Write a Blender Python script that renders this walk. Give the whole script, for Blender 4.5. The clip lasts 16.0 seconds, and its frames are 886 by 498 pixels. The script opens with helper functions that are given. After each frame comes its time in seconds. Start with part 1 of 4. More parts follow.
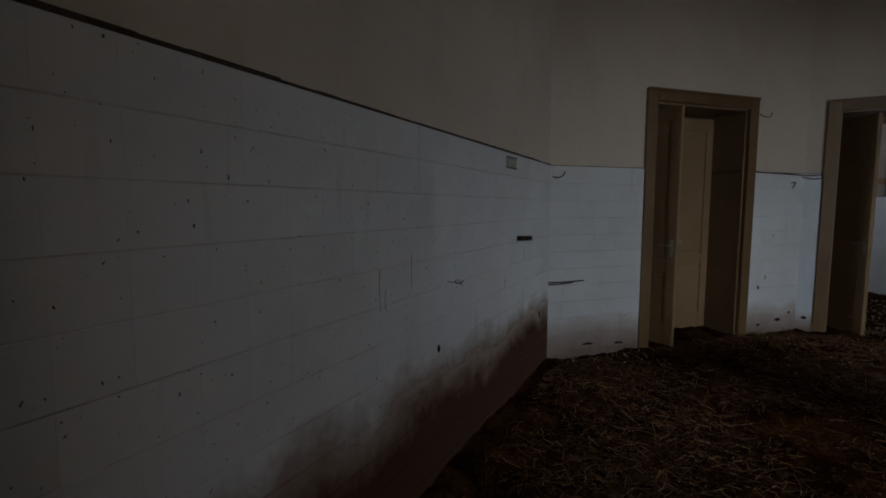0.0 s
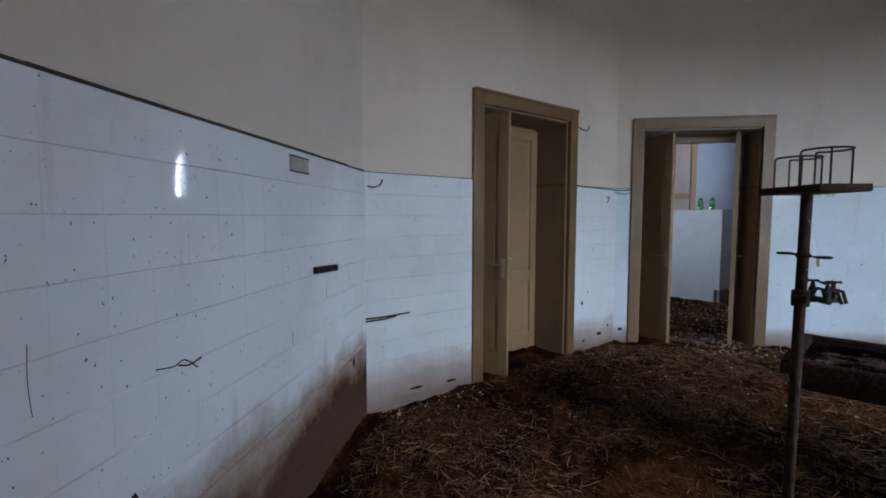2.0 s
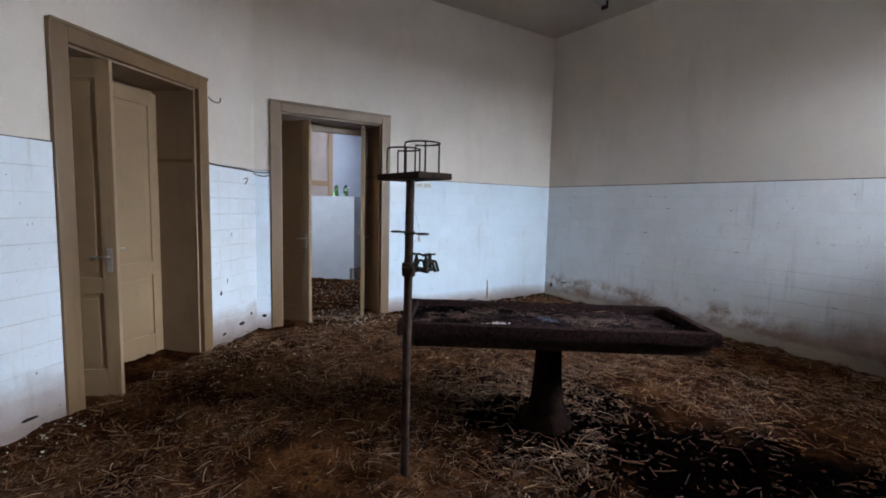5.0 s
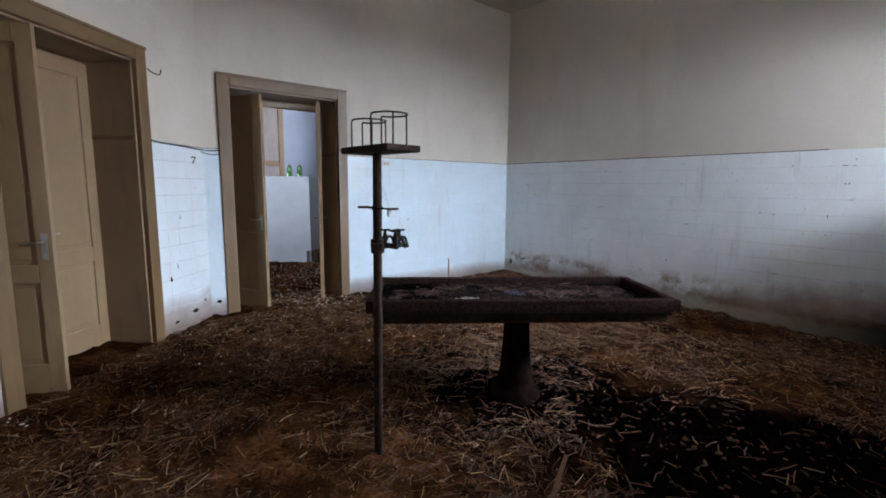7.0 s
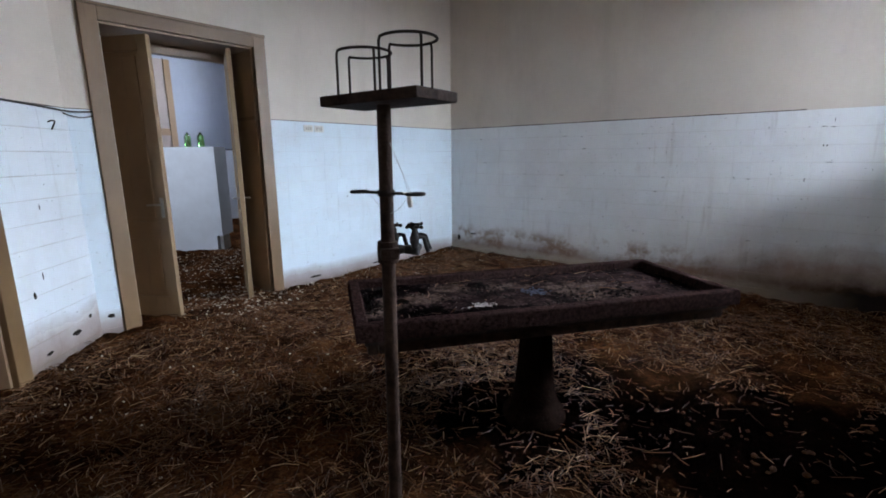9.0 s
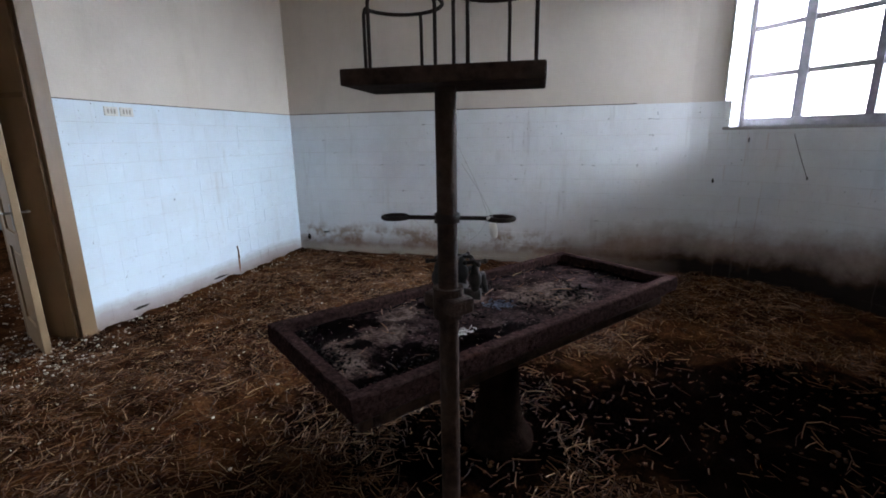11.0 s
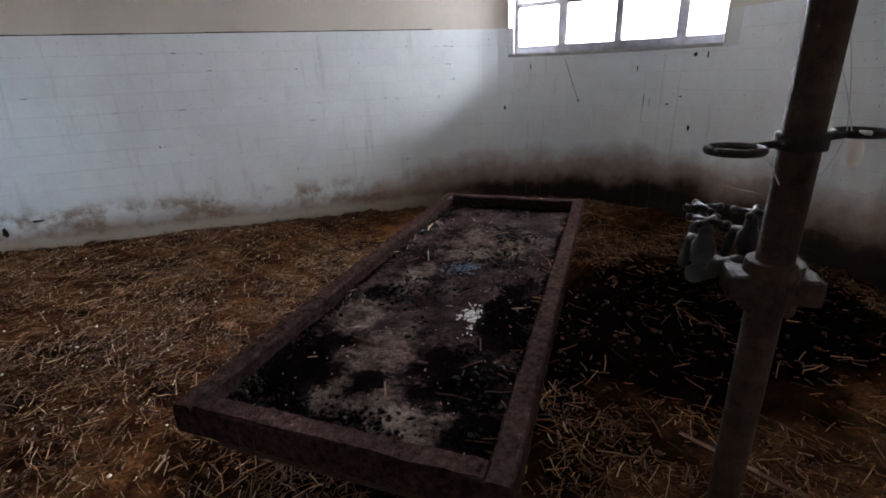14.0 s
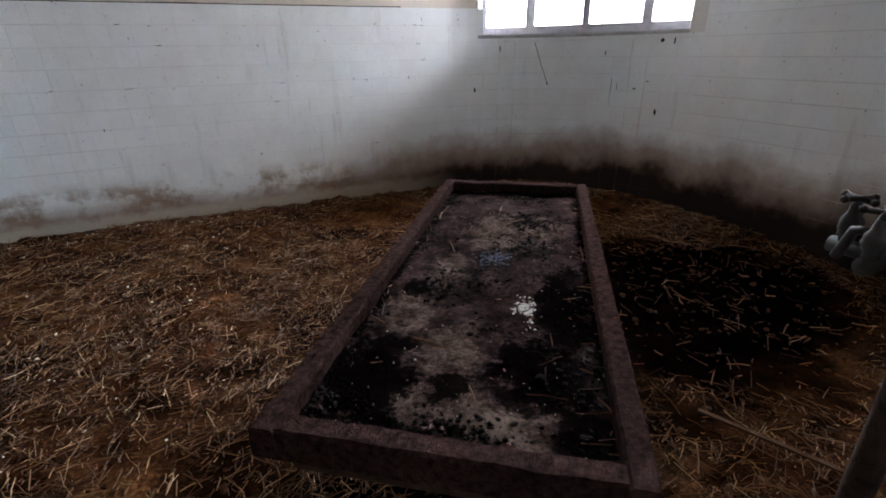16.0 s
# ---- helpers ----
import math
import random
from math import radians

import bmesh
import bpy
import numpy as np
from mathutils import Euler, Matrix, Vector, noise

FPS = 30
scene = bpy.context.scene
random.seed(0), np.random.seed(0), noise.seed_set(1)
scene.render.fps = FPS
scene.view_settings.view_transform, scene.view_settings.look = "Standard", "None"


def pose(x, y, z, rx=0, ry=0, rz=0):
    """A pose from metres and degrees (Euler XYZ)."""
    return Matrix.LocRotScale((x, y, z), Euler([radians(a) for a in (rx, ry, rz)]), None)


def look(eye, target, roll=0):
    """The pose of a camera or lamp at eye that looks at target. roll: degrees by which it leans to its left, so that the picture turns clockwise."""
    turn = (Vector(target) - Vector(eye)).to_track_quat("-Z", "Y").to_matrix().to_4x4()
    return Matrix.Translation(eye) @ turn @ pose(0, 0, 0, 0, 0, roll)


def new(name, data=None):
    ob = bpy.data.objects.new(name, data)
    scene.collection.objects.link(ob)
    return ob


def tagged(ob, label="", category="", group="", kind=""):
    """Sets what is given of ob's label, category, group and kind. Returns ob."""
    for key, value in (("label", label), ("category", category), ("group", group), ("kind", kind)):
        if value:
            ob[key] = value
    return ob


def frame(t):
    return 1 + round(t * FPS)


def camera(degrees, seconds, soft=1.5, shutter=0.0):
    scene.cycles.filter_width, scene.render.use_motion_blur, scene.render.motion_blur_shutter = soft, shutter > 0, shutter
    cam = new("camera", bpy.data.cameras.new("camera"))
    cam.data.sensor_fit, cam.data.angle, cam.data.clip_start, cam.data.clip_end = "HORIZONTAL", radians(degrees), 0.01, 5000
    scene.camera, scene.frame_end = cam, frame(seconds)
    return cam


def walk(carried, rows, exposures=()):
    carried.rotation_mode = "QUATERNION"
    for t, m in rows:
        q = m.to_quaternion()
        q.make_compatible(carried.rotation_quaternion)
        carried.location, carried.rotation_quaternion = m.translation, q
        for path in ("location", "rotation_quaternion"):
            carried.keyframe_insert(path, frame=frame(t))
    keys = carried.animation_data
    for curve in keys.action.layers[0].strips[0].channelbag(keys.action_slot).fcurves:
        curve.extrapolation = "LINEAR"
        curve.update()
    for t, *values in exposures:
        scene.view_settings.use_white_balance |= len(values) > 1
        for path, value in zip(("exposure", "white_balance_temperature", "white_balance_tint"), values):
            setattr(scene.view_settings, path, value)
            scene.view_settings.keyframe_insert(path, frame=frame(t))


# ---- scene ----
cam = camera(87.3, 16.0, 1.8)
PATH = [
    (0, (0.185, 0.216, 1.427), (1.949, 1.14, 1.246), 0.1),
    (0.5, (0.506, 0.286, 1.404), (2.305, 1.143, 1.236), 0.1),
    (1, (0.718, 0.385, 1.448), (2.565, 1.135, 1.284), -0.3),
    (1.5, (0.949, 0.373, 1.45), (2.863, 0.937, 1.313), -0.4),
    (2, (1.138, 0.309, 1.484), (3.115, 0.579, 1.343), 0.1),
    (2.5, (1.227, 0.271, 1.466), (3.22, 0.209, 1.316), 0.3),
    (3, (1.26, 0.246, 1.46), (3.211, -0.161, 1.297), 0.4),
    (3.5, (1.265, 0.228, 1.451), (3.124, -0.489, 1.283), 0.8),
    (4, (1.279, 0.213, 1.455), (3.045, -0.71, 1.281), 0.9),
    (6.5, (1.307, 0.191, 1.443), (2.883, -1.021, 1.228), 1.2),
    (7, (1.367, 0.231, 1.419), (2.901, -1.025, 1.156), 0.4),
    (7.5, (1.524, 0.202, 1.404), (3.033, -1.073, 1.091), 0.0),
    (8, (1.794, 0.108, 1.415), (3.25, -1.22, 1.079), -0.3),
    (10.5, (2.929, 0.004, 1.463), (3.661, -1.8, 1.005), -0.8),
    (11, (3.127, -0.032, 1.483), (3.659, -1.903, 1.019), -0.9),
    (11.5, (3.273, -0.106, 1.477), (3.64, -2.012, 0.997), -0.4),
    (12, (3.425, -0.254, 1.473), (3.61, -2.176, 0.949), -0.5),
    (12.5, (3.587, -0.348, 1.447), (3.563, -2.262, 0.866), -0.6),
    (13, (3.755, -0.39, 1.439), (3.541, -2.279, 0.817), -1.4),
    (13.5, (3.878, -0.471, 1.441), (3.496, -2.313, 0.762), -2.0),
    (14, (3.976, -0.579, 1.409), (3.441, -2.369, 0.695), -2.3),
    (14.5, (4.036, -0.641, 1.416), (3.382, -2.379, 0.671), -1.6),
    (15, (4.165, -0.716, 1.421), (3.451, -2.421, 0.657), -0.9),
    (15.5, (4.242, -0.754, 1.421), (3.498, -2.441, 0.646), -1.1),
    (16, (4.25, -0.766, 1.417), (3.5, -2.444, 0.63), -1.1),
]
EXPOSURES = [(t, e, k, 18) for t, e, k in ((0.0, -2.65, 7500), (0.5, -1.9, 6950), (1.0, -1.5, 6550), (1.5, -1.25, 6400), (2.0, -0.95, 6400), (2.5, -0.6, 6400), (3.5, -0.22, 6550), (8.0, -0.18, 6600), (12.0, -0.03, 6700), (16.0, 0.2, 7150))]
walk(cam, [(t, look(eye, target, roll)) for t, eye, target, roll in PATH], EXPOSURES)

# ---- world and light ----
world = bpy.data.worlds.new("sky")
scene.world = world
world.use_nodes = True
wn = world.node_tree.nodes
sky = wn.new("ShaderNodeTexSky")
sky.sky_type, sky.sun_disc, sky.sun_elevation, sky.sun_rotation = "NISHITA", False, radians(35), radians(200)
world.node_tree.links.new(sky.outputs[0], wn["Background"].inputs[0])
wn["Background"].inputs[1].default_value = 0.10

WD = Vector((-0.628, 0.778, 0))          # along the big window, seen from inside, left to right
WN = Vector((0.778, 0.628, 0))           # into the room
WP = Vector((1.472, -5.844, 0))           # left end of its frame
SILL, HEAD, WIDE = 1.55, 3.00, 2.32


def area_lamp(name, eye, target, sx, sy, watts, colour):
    data = bpy.data.lights.new(name, "AREA")
    data.shape, data.size, data.size_y, data.energy, data.color = "RECTANGLE", sx, sy, watts, colour
    ob = new(name, data)
    ob.matrix_world = look(eye, target)
    return ob


mid = WP + WD * WIDE / 2 + Vector((0, 0, (SILL + HEAD) / 2))
# the sky begins above a dark skyline, so the light slants down and leaves the upper walls dim
area_lamp("window_daylight", mid - WN * 2.6 + WD * 1.9 + Vector((0, 0, 1.00)), mid + WD * 1.9 + WN * 3 - Vector((0, 0, 0.60)), 9.0, 1.25, 5200, (0.70, 0.86, 1.0))
area_lamp("far_window_daylight", (11.68, -5.88, 2.615), (11.68, -4.0, 2.615), 0.54, 1.32, 480, (0.68, 0.84, 1.0))
# added fill at a guessed spot, lights the partition and rubble from the left
area_lamp("far_side_fill", (8.9, -0.50, 2.6), (9.2, -2.6, 1.2), 0.9, 1.1, 65, (0.70, 0.85, 1.0))
# added warm fill from behind the camera, brightens the left wall near the entrance
area_lamp("passage_fill", (-3.08, 0.3, 1.05), (0.0, 0.3, 1.05), 1.0, 2.0, 48, (1.0, 0.88, 0.78))


# ---- materials ----
def mat(name):
    m = bpy.data.materials.new(name)
    m.use_nodes = True
    n, l = m.node_tree.nodes, m.node_tree.links
    return m, n, l, n["Principled BSDF"]


def noise_tex(n, l, scale, detail=6, rough=0.6, coord=None, stretch=None):
    t = n.new("ShaderNodeTexNoise")
    t.inputs["Scale"].default_value, t.inputs["Detail"].default_value, t.inputs["Roughness"].default_value = scale, detail, rough
    if coord is None:
        coord = n.new("ShaderNodeNewGeometry").outputs["Position"]
    if stretch:
        mp = n.new("ShaderNodeMapping")
        mp.inputs["Scale"].default_value = stretch
        l.new(coord, mp.inputs[0])
        coord = mp.outputs[0]
    l.new(coord, t.inputs["Vector"])
    return t.outputs["Fac"]


def ramp(n, l, fac, stops):
    r = n.new("ShaderNodeValToRGB")
    e = r.color_ramp.elements
    while len(e) < len(stops):
        e.new(0.5)
    for k, (p, c) in enumerate(stops):
        e[k].position = p
        e[k].color = (*c, 1) if len(c) == 3 else c
    l.new(fac, r.inputs[0])
    return r.outputs[0]


def maths(n, l, op, a, b=None, clamp=False):
    m = n.new("ShaderNodeMath")
    m.operation, m.use_clamp = op, clamp
    for k, v in enumerate((a, b)):
        if v is None:
            continue
        if isinstance(v, (int, float)):
            m.inputs[k].default_value = v
        else:
            l.new(v, m.inputs[k])
    return m.outputs[0]


def mix(n, l, fac, a, b, kind="MIX"):
    m = n.new("ShaderNodeMix")
    m.data_type, m.blend_type = "RGBA", kind
    for k, v in ((0, fac), (6, a), (7, b)):
        if isinstance(v, (int, float)):
            m.inputs[k].default_value = v
        elif isinstance(v, tuple):
            m.inputs[k].default_value = (*v, 1)
        else:
            l.new(v, m.inputs[k])
    return m.outputs[2]


def bump(n, l, height, strength, dist, bsdf):
    b = n.new("ShaderNodeBump")
    b.inputs["Strength"].default_value, b.inputs["Distance"].default_value = strength, dist
    l.new(height, b.inputs["Height"])
    l.new(b.outputs[0], bsdf.inputs["Normal"])


def axis(n, l, which):
    s = n.new("ShaderNodeSeparateXYZ")
    l.new(n.new("ShaderNodeNewGeometry").outputs["Position"], s.inputs[0])
    return s.outputs[which]


def plaster_mat(name, colour, dirt):
    m, n, l, b = mat(name)
    big = noise_tex(n, l, 0.9, 5, 0.65)
    streak = noise_tex(n, l, 2.2, 6, 0.7, stretch=(1, 1, 0.25))
    fine = noise_tex(n, l, 60, 4)
    c = ramp(n, l, big, [(0.3, tuple(x * 0.86 for x in colour)), (0.7, colour)])
    c = mix(n, l, ramp(n, l, streak, [(0.52, (0, 0, 0)), (0.85, (0.45, 0.45, 0.45))]), c, dirt)
    l.new(c, b.inputs["Base Color"])
    b.inputs["Roughness"].default_value = 0.9
    bump(n, l, maths(n, l, "ADD", maths(n, l, "MULTIPLY", fine, 0.25), noise_tex(n, l, 5, 4)), 0.25, 0.02, b)
    return m


def stain_mask(n, l, low, high, scale):
    """Dirt that climbs from the litter up the wall, with a ragged upper border."""
    z = axis(n, l, 2)
    edge = maths(n, l, "MULTIPLY", maths(n, l, "ADD", maths(n, l, "MULTIPLY", noise_tex(n, l, scale, 6, 0.65), 0.44), 0.28), high)
    f = maths(n, l, "DIVIDE", maths(n, l, "SUBTRACT", edge, z), low)
    return maths(n, l, "MULTIPLY", f, 1.0, True)


def soot_reach(n, l):
    """1 in the rounded corner, falling to 0 along the long wall."""
    return ramp(n, l, maths(n, l, "DIVIDE", axis(n, l, 0), 7.0), [(0.28, (1, 1, 1)), (0.52, (0, 0, 0))])


def tile_mat(name, dirt, high, strength, gloss=0.16, soft=0.32, fade=False, joint=0.55, glaze=(0.66, 0.715, 0.76), speck=0.735):
    m, n, l, b = mat(name)
    rnd = n.new("ShaderNodeObjectInfo").outputs["Random"]
    c = ramp(n, l, rnd, [(0.0, glaze), (1.0, tuple(x + 0.025 for x in glaze))])
    film = noise_tex(n, l, 1.6, 7, 0.7)
    c = mix(n, l, ramp(n, l, film, [(0.45, (0, 0, 0)), (0.8, (0.35, 0.35, 0.35))]), c, (0.46, 0.43, 0.40))
    spots = noise_tex(n, l, 22, 3, 0.5)
    c = mix(n, l, ramp(n, l, spots, [(0.75, (0, 0, 0)), (0.80, (0.7, 0.7, 0.7))]), c, (0.10, 0.085, 0.07))
    specks = noise_tex(n, l, 66, 2, 0.5, stretch=(1, 1, 0.7))
    c = mix(n, l, ramp(n, l, specks, [(speck, (0, 0, 0)), (speck + 0.02, (0.9, 0.9, 0.9))]), c, (0.035, 0.03, 0.026))
    drip = noise_tex(n, l, 9, 5, 0.6, stretch=(1, 1, 0.12))
    c = mix(n, l, ramp(n, l, drip, [(0.60, (0, 0, 0)), (0.78, (0.4, 0.4, 0.4))]), c, (0.33, 0.29, 0.25))
    row = maths(n, l, "FRACT", maths(n, l, "DIVIDE", maths(n, l, "SUBTRACT", 1.80 + 0.157 * 20, axis(n, l, 2)), 0.157))
    near = maths(n, l, "MULTIPLY", maths(n, l, "ABSOLUTE", maths(n, l, "SUBTRACT", row, 0.5)), 2.0)
    band = maths(n, l, "MULTIPLY", ramp(n, l, near, [(0.93, (0, 0, 0)), (1.0, (1, 1, 1))]), ramp(n, l, noise_tex(n, l, 2.6, 6, 0.75), [(0.48, (0, 0, 0)), (0.68, (joint,) * 3)]))
    c = mix(n, l, band, c, (0.17, 0.14, 0.12))
    if fade:
        reach = soot_reach(n, l)
        high = maths(n, l, "ADD", maths(n, l, "MULTIPLY", reach, high - 0.56), 0.56)
        soft = maths(n, l, "ADD", maths(n, l, "MULTIPLY", reach, soft - 0.32), 0.32)
        dirt = mix(n, l, reach, (0.19, 0.10, 0.045), dirt)
        clean = maths(n, l, "SUBTRACT", 1.0, reach)
        z = axis(n, l, 2)
        patch = ramp(n, l, noise_tex(n, l, 3.6, 7, 0.7), [(0.47, (0, 0, 0)), (0.60, (0.8, 0.8, 0.8))])
        patch = maths(n, l, "MULTIPLY", patch, maths(n, l, "MULTIPLY", clean, ramp(n, l, z, [(0.08, (0, 0, 0)), (0.20, (1, 1, 1)), (0.32, (1, 1, 1)), (0.46, (0, 0, 0))])))
        c = mix(n, l, patch, c, (0.25, 0.155, 0.092))
    f = stain_mask(n, l, soft, high, 1.7)
    crust = mix(n, l, ramp(n, l, f, [(0.45, (0, 0, 0)), (1.0, (1, 1, 1))]), (0.185, 0.084, 0.034), dirt)
    c = mix(n, l, ramp(n, l, f, [(0.0, (0, 0, 0)), (0.45, (strength * 0.75,) * 3), (0.9, (strength,) * 3)]), c, crust)
    if fade:
        bare = maths(n, l, "MULTIPLY", clean, ramp(n, l, maths(n, l, "ADD", z, maths(n, l, "MULTIPLY", noise_tex(n, l, 7, 6, 0.7), 0.16)), [(0.18, (0.9, 0.9, 0.9)), (0.235, (0, 0, 0))]))
        c = mix(n, l, bare, c, (0.46, 0.40, 0.33))
    l.new(c, b.inputs["Base Color"])
    r = maths(n, l, "ADD", maths(n, l, "MULTIPLY", film, gloss), gloss * 0.35)
    l.new(maths(n, l, "ADD", r, maths(n, l, "MULTIPLY", f, 0.5)), b.inputs["Roughness"])
    l.new(maths(n, l, "MULTIPLY", maths(n, l, "SUBTRACT", 1.0, f), 0.45), b.inputs["Specular IOR Level"])
    bump(n, l, noise_tex(n, l, 7, 3, 0.5), 0.05, 0.01, b)
    return m


def paint_mat(name, colour, worn, rough=0.5):
    m, n, l, b = mat(name)
    grain = noise_tex(n, l, 14, 6, 0.65, stretch=(1, 1, 0.12))
    big = noise_tex(n, l, 2.0, 5, 0.7)
    c = mix(n, l, ramp(n, l, big, [(0.35, (0, 0, 0)), (0.75, (0.6, 0.6, 0.6))]), colour, worn)
    c = mix(n, l, ramp(n, l, grain, [(0.58, (0, 0, 0)), (0.72, (0.45, 0.45, 0.45))]), c, tuple(x * 0.45 for x in colour))
    l.new(c, b.inputs["Base Color"])
    b.inputs["Roughness"].default_value = rough
    bump(n, l, grain, 0.25, 0.004, b)
    return m


def rust_mat(name, dark, light, metal=0.0, scale=18, rough=0.75):
    m, n, l, b = mat(name)
    g = noise_tex(n, l, scale, 8, 0.7)
    c = ramp(n, l, g, [(0.3, dark), (0.62, tuple((x + y) / 2 for x, y in zip(dark, light))), (0.8, light)])
    l.new(c, b.inputs["Base Color"])
    b.inputs["Roughness"].default_value, b.inputs["Metallic"].default_value = rough, metal
    b.inputs["Specular IOR Level"].default_value = 0.05 if rough < 0.85 else 0.0
    bump(n, l, noise_tex(n, l, scale * 4, 5), 0.6, 0.008, b)
    return m


def litter_mat():
    m, n, l, b = mat("trodden_straw_and_dung")
    fibre = noise_tex(n, l, 55, 6, 0.7)
    clump = noise_tex(n, l, 4.5, 6, 0.7)
    big = noise_tex(n, l, 0.8, 4, 0.6)
    f = maths(n, l, "ADD", maths(n, l, "MULTIPLY", fibre, 0.45), maths(n, l, "ADD", maths(n, l, "MULTIPLY", clump, 0.4), maths(n, l, "MULTIPLY", big, 0.25)))
    c = ramp(n, l, f, [(0.44, (0.007, 0.0025, 0.0011)), (0.53, (0.043, 0.0160, 0.0066)), (0.61, (0.088, 0.037, 0.0155)), (0.70, (0.150, 0.072, 0.032))])
    # trodden dark clumps all over
    trod = noise_tex(n, l, 2.3, 7, 0.72)
    c = mix(n, l, ramp(n, l, trod, [(0.40, (0.85, 0.85, 0.85)), (0.56, (0, 0, 0))]), c, (0.010, 0.0036, 0.0014))
    # large sodden dung patch beside the table, a small darkened one round its foot
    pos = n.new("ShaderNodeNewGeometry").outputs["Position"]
    # the second, round the foot, is dung with the table's shade painted in
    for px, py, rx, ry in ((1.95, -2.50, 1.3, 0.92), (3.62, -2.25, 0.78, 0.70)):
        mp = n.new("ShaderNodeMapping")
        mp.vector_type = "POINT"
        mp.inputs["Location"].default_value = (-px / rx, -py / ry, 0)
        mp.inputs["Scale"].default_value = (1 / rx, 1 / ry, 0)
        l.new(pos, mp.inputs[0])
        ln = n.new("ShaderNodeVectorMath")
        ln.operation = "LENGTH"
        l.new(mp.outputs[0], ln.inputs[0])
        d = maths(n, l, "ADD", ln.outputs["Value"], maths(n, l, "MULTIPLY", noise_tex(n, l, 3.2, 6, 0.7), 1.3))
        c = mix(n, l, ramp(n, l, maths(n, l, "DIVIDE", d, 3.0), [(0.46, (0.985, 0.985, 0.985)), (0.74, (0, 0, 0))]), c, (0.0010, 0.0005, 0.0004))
    l.new(c, b.inputs["Base Color"])
    b.inputs["Roughness"].default_value = 0.85
    b.inputs["Specular IOR Level"].default_value = 0.0
    bump(n, l, maths(n, l, "ADD", fibre, clump), 0.5, 0.014, b)
    return m


def straw_mat():
    m, n, l, b = mat("dry_straw")
    rnd = n.new("ShaderNodeNewGeometry").outputs["Random Per Island"]
    c = ramp(n, l, rnd, [(0.0, (0.022, 0.0083, 0.0035)), (0.5, (0.078, 0.033, 0.0136)), (0.92, (0.175, 0.087, 0.039)), (1.0, (0.36, 0.24, 0.14))])
    l.new(c, b.inputs["Base Color"])
    b.inputs["Roughness"].default_value = 0.6
    b.inputs["Specular IOR Level"].default_value = 0.2
    return m


def plain_mat(name, colour, rough=0.6, metal=0.0, scale=8, vary=0.35, spec=0.5):
    m, n, l, b = mat(name)
    b.inputs["Specular IOR Level"].default_value = spec if rough < 0.85 else min(spec, 0.05)
    g = noise_tex(n, l, scale, 6, 0.65)
    l.new(ramp(n, l, g, [(0.3, tuple(x * (1 - vary) for x in colour)), (0.7, colour)]), b.inputs["Base Color"])
    b.inputs["Roughness"].default_value, b.inputs["Metallic"].default_value = rough, metal
    bump(n, l, noise_tex(n, l, scale * 6, 4), 0.2, 0.004, b)
    return m


def glass_mat(name, colour, rough=0.0):
    m, n, l, b = mat(name)
    b.inputs["Base Color"].default_value = (*colour, 1)
    b.inputs["Transmission Weight"].default_value, b.inputs["Roughness"].default_value, b.inputs["IOR"].default_value = 1.0, rough, 1.45
    return m


def glow_mat(name, colour, power):
    m, n, l, b = mat(name)
    e = n.new("ShaderNodeEmission")
    e.inputs[0].default_value, e.inputs[1].default_value = (*colour, 1), power
    l.new(e.outputs[0], n["Material Output"].inputs[0])
    return m


BLUEWALL = plaster_mat("blue_grey_plaster", (0.20, 0.215, 0.25), (0.14, 0.14, 0.155))
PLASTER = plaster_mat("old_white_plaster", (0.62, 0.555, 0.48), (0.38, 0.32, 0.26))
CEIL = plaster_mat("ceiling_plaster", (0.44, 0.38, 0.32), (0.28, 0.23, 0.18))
def grout_mat(name, dirt, high, strength, soft, fade=False, dark=0.25):
    m, n, l, b = mat(name)
    if fade:
        reach = soot_reach(n, l)
        high = maths(n, l, "ADD", maths(n, l, "MULTIPLY", reach, high - 0.56), 0.56)
        soft = maths(n, l, "ADD", maths(n, l, "MULTIPLY", reach, soft - 0.32), 0.32)
        dirt = mix(n, l, reach, (0.17, 0.09, 0.04), dirt)
    c = ramp(n, l, noise_tex(n, l, 2.6, 6, 0.75), [(0.42, (0.60, 0.59, 0.58)), (0.66, (dark, dark * 0.9, dark * 0.82))])
    f = stain_mask(n, l, soft, high, 1.7)
    crust = mix(n, l, ramp(n, l, f, [(0.45, (0, 0, 0)), (1.0, (1, 1, 1))]), (0.24, 0.10, 0.048), dirt)
    c = mix(n, l, ramp(n, l, f, [(0.0, (0, 0, 0)), (0.45, (strength * 0.75,) * 3), (0.9, (strength,) * 3)]), c, crust)
    l.new(c, b.inputs["Base Color"])
    b.inputs["Roughness"].default_value = 0.9
    return m


GROUT = grout_mat("dirty_grout", (0.060, 0.021, 0.0075), 1.38, 0.97, 0.34, False, 0.40)
GROUT_A = grout_mat("streaked_grout", (0.12, 0.06, 0.03), 0.80, 0.85, 0.40, False, 0.38)
GROUT_B = grout_mat("pale_grout", (0.12, 0.055, 0.024), 0.50, 0.85, 0.25, False, 0.58)
GROUT_SOOT = grout_mat("sooty_grout", (0.014, 0.006, 0.0035), 1.30, 0.985, 0.50, True, 0.62)
# glaze offsets the lamp: TILE_B darkened, TILE_SOOT lightened to balance each wall's brightness
TILE = tile_mat("white_glazed_tile", (0.060, 0.021, 0.0075), 1.38, 0.97, 0.055, 0.34, False, 0.32, (0.66, 0.71, 0.75), 0.70)
TILE_A = tile_mat("white_glazed_tile_streaked", (0.12, 0.06, 0.03), 0.80, 0.85, 0.16, 0.40, False, 0.4)
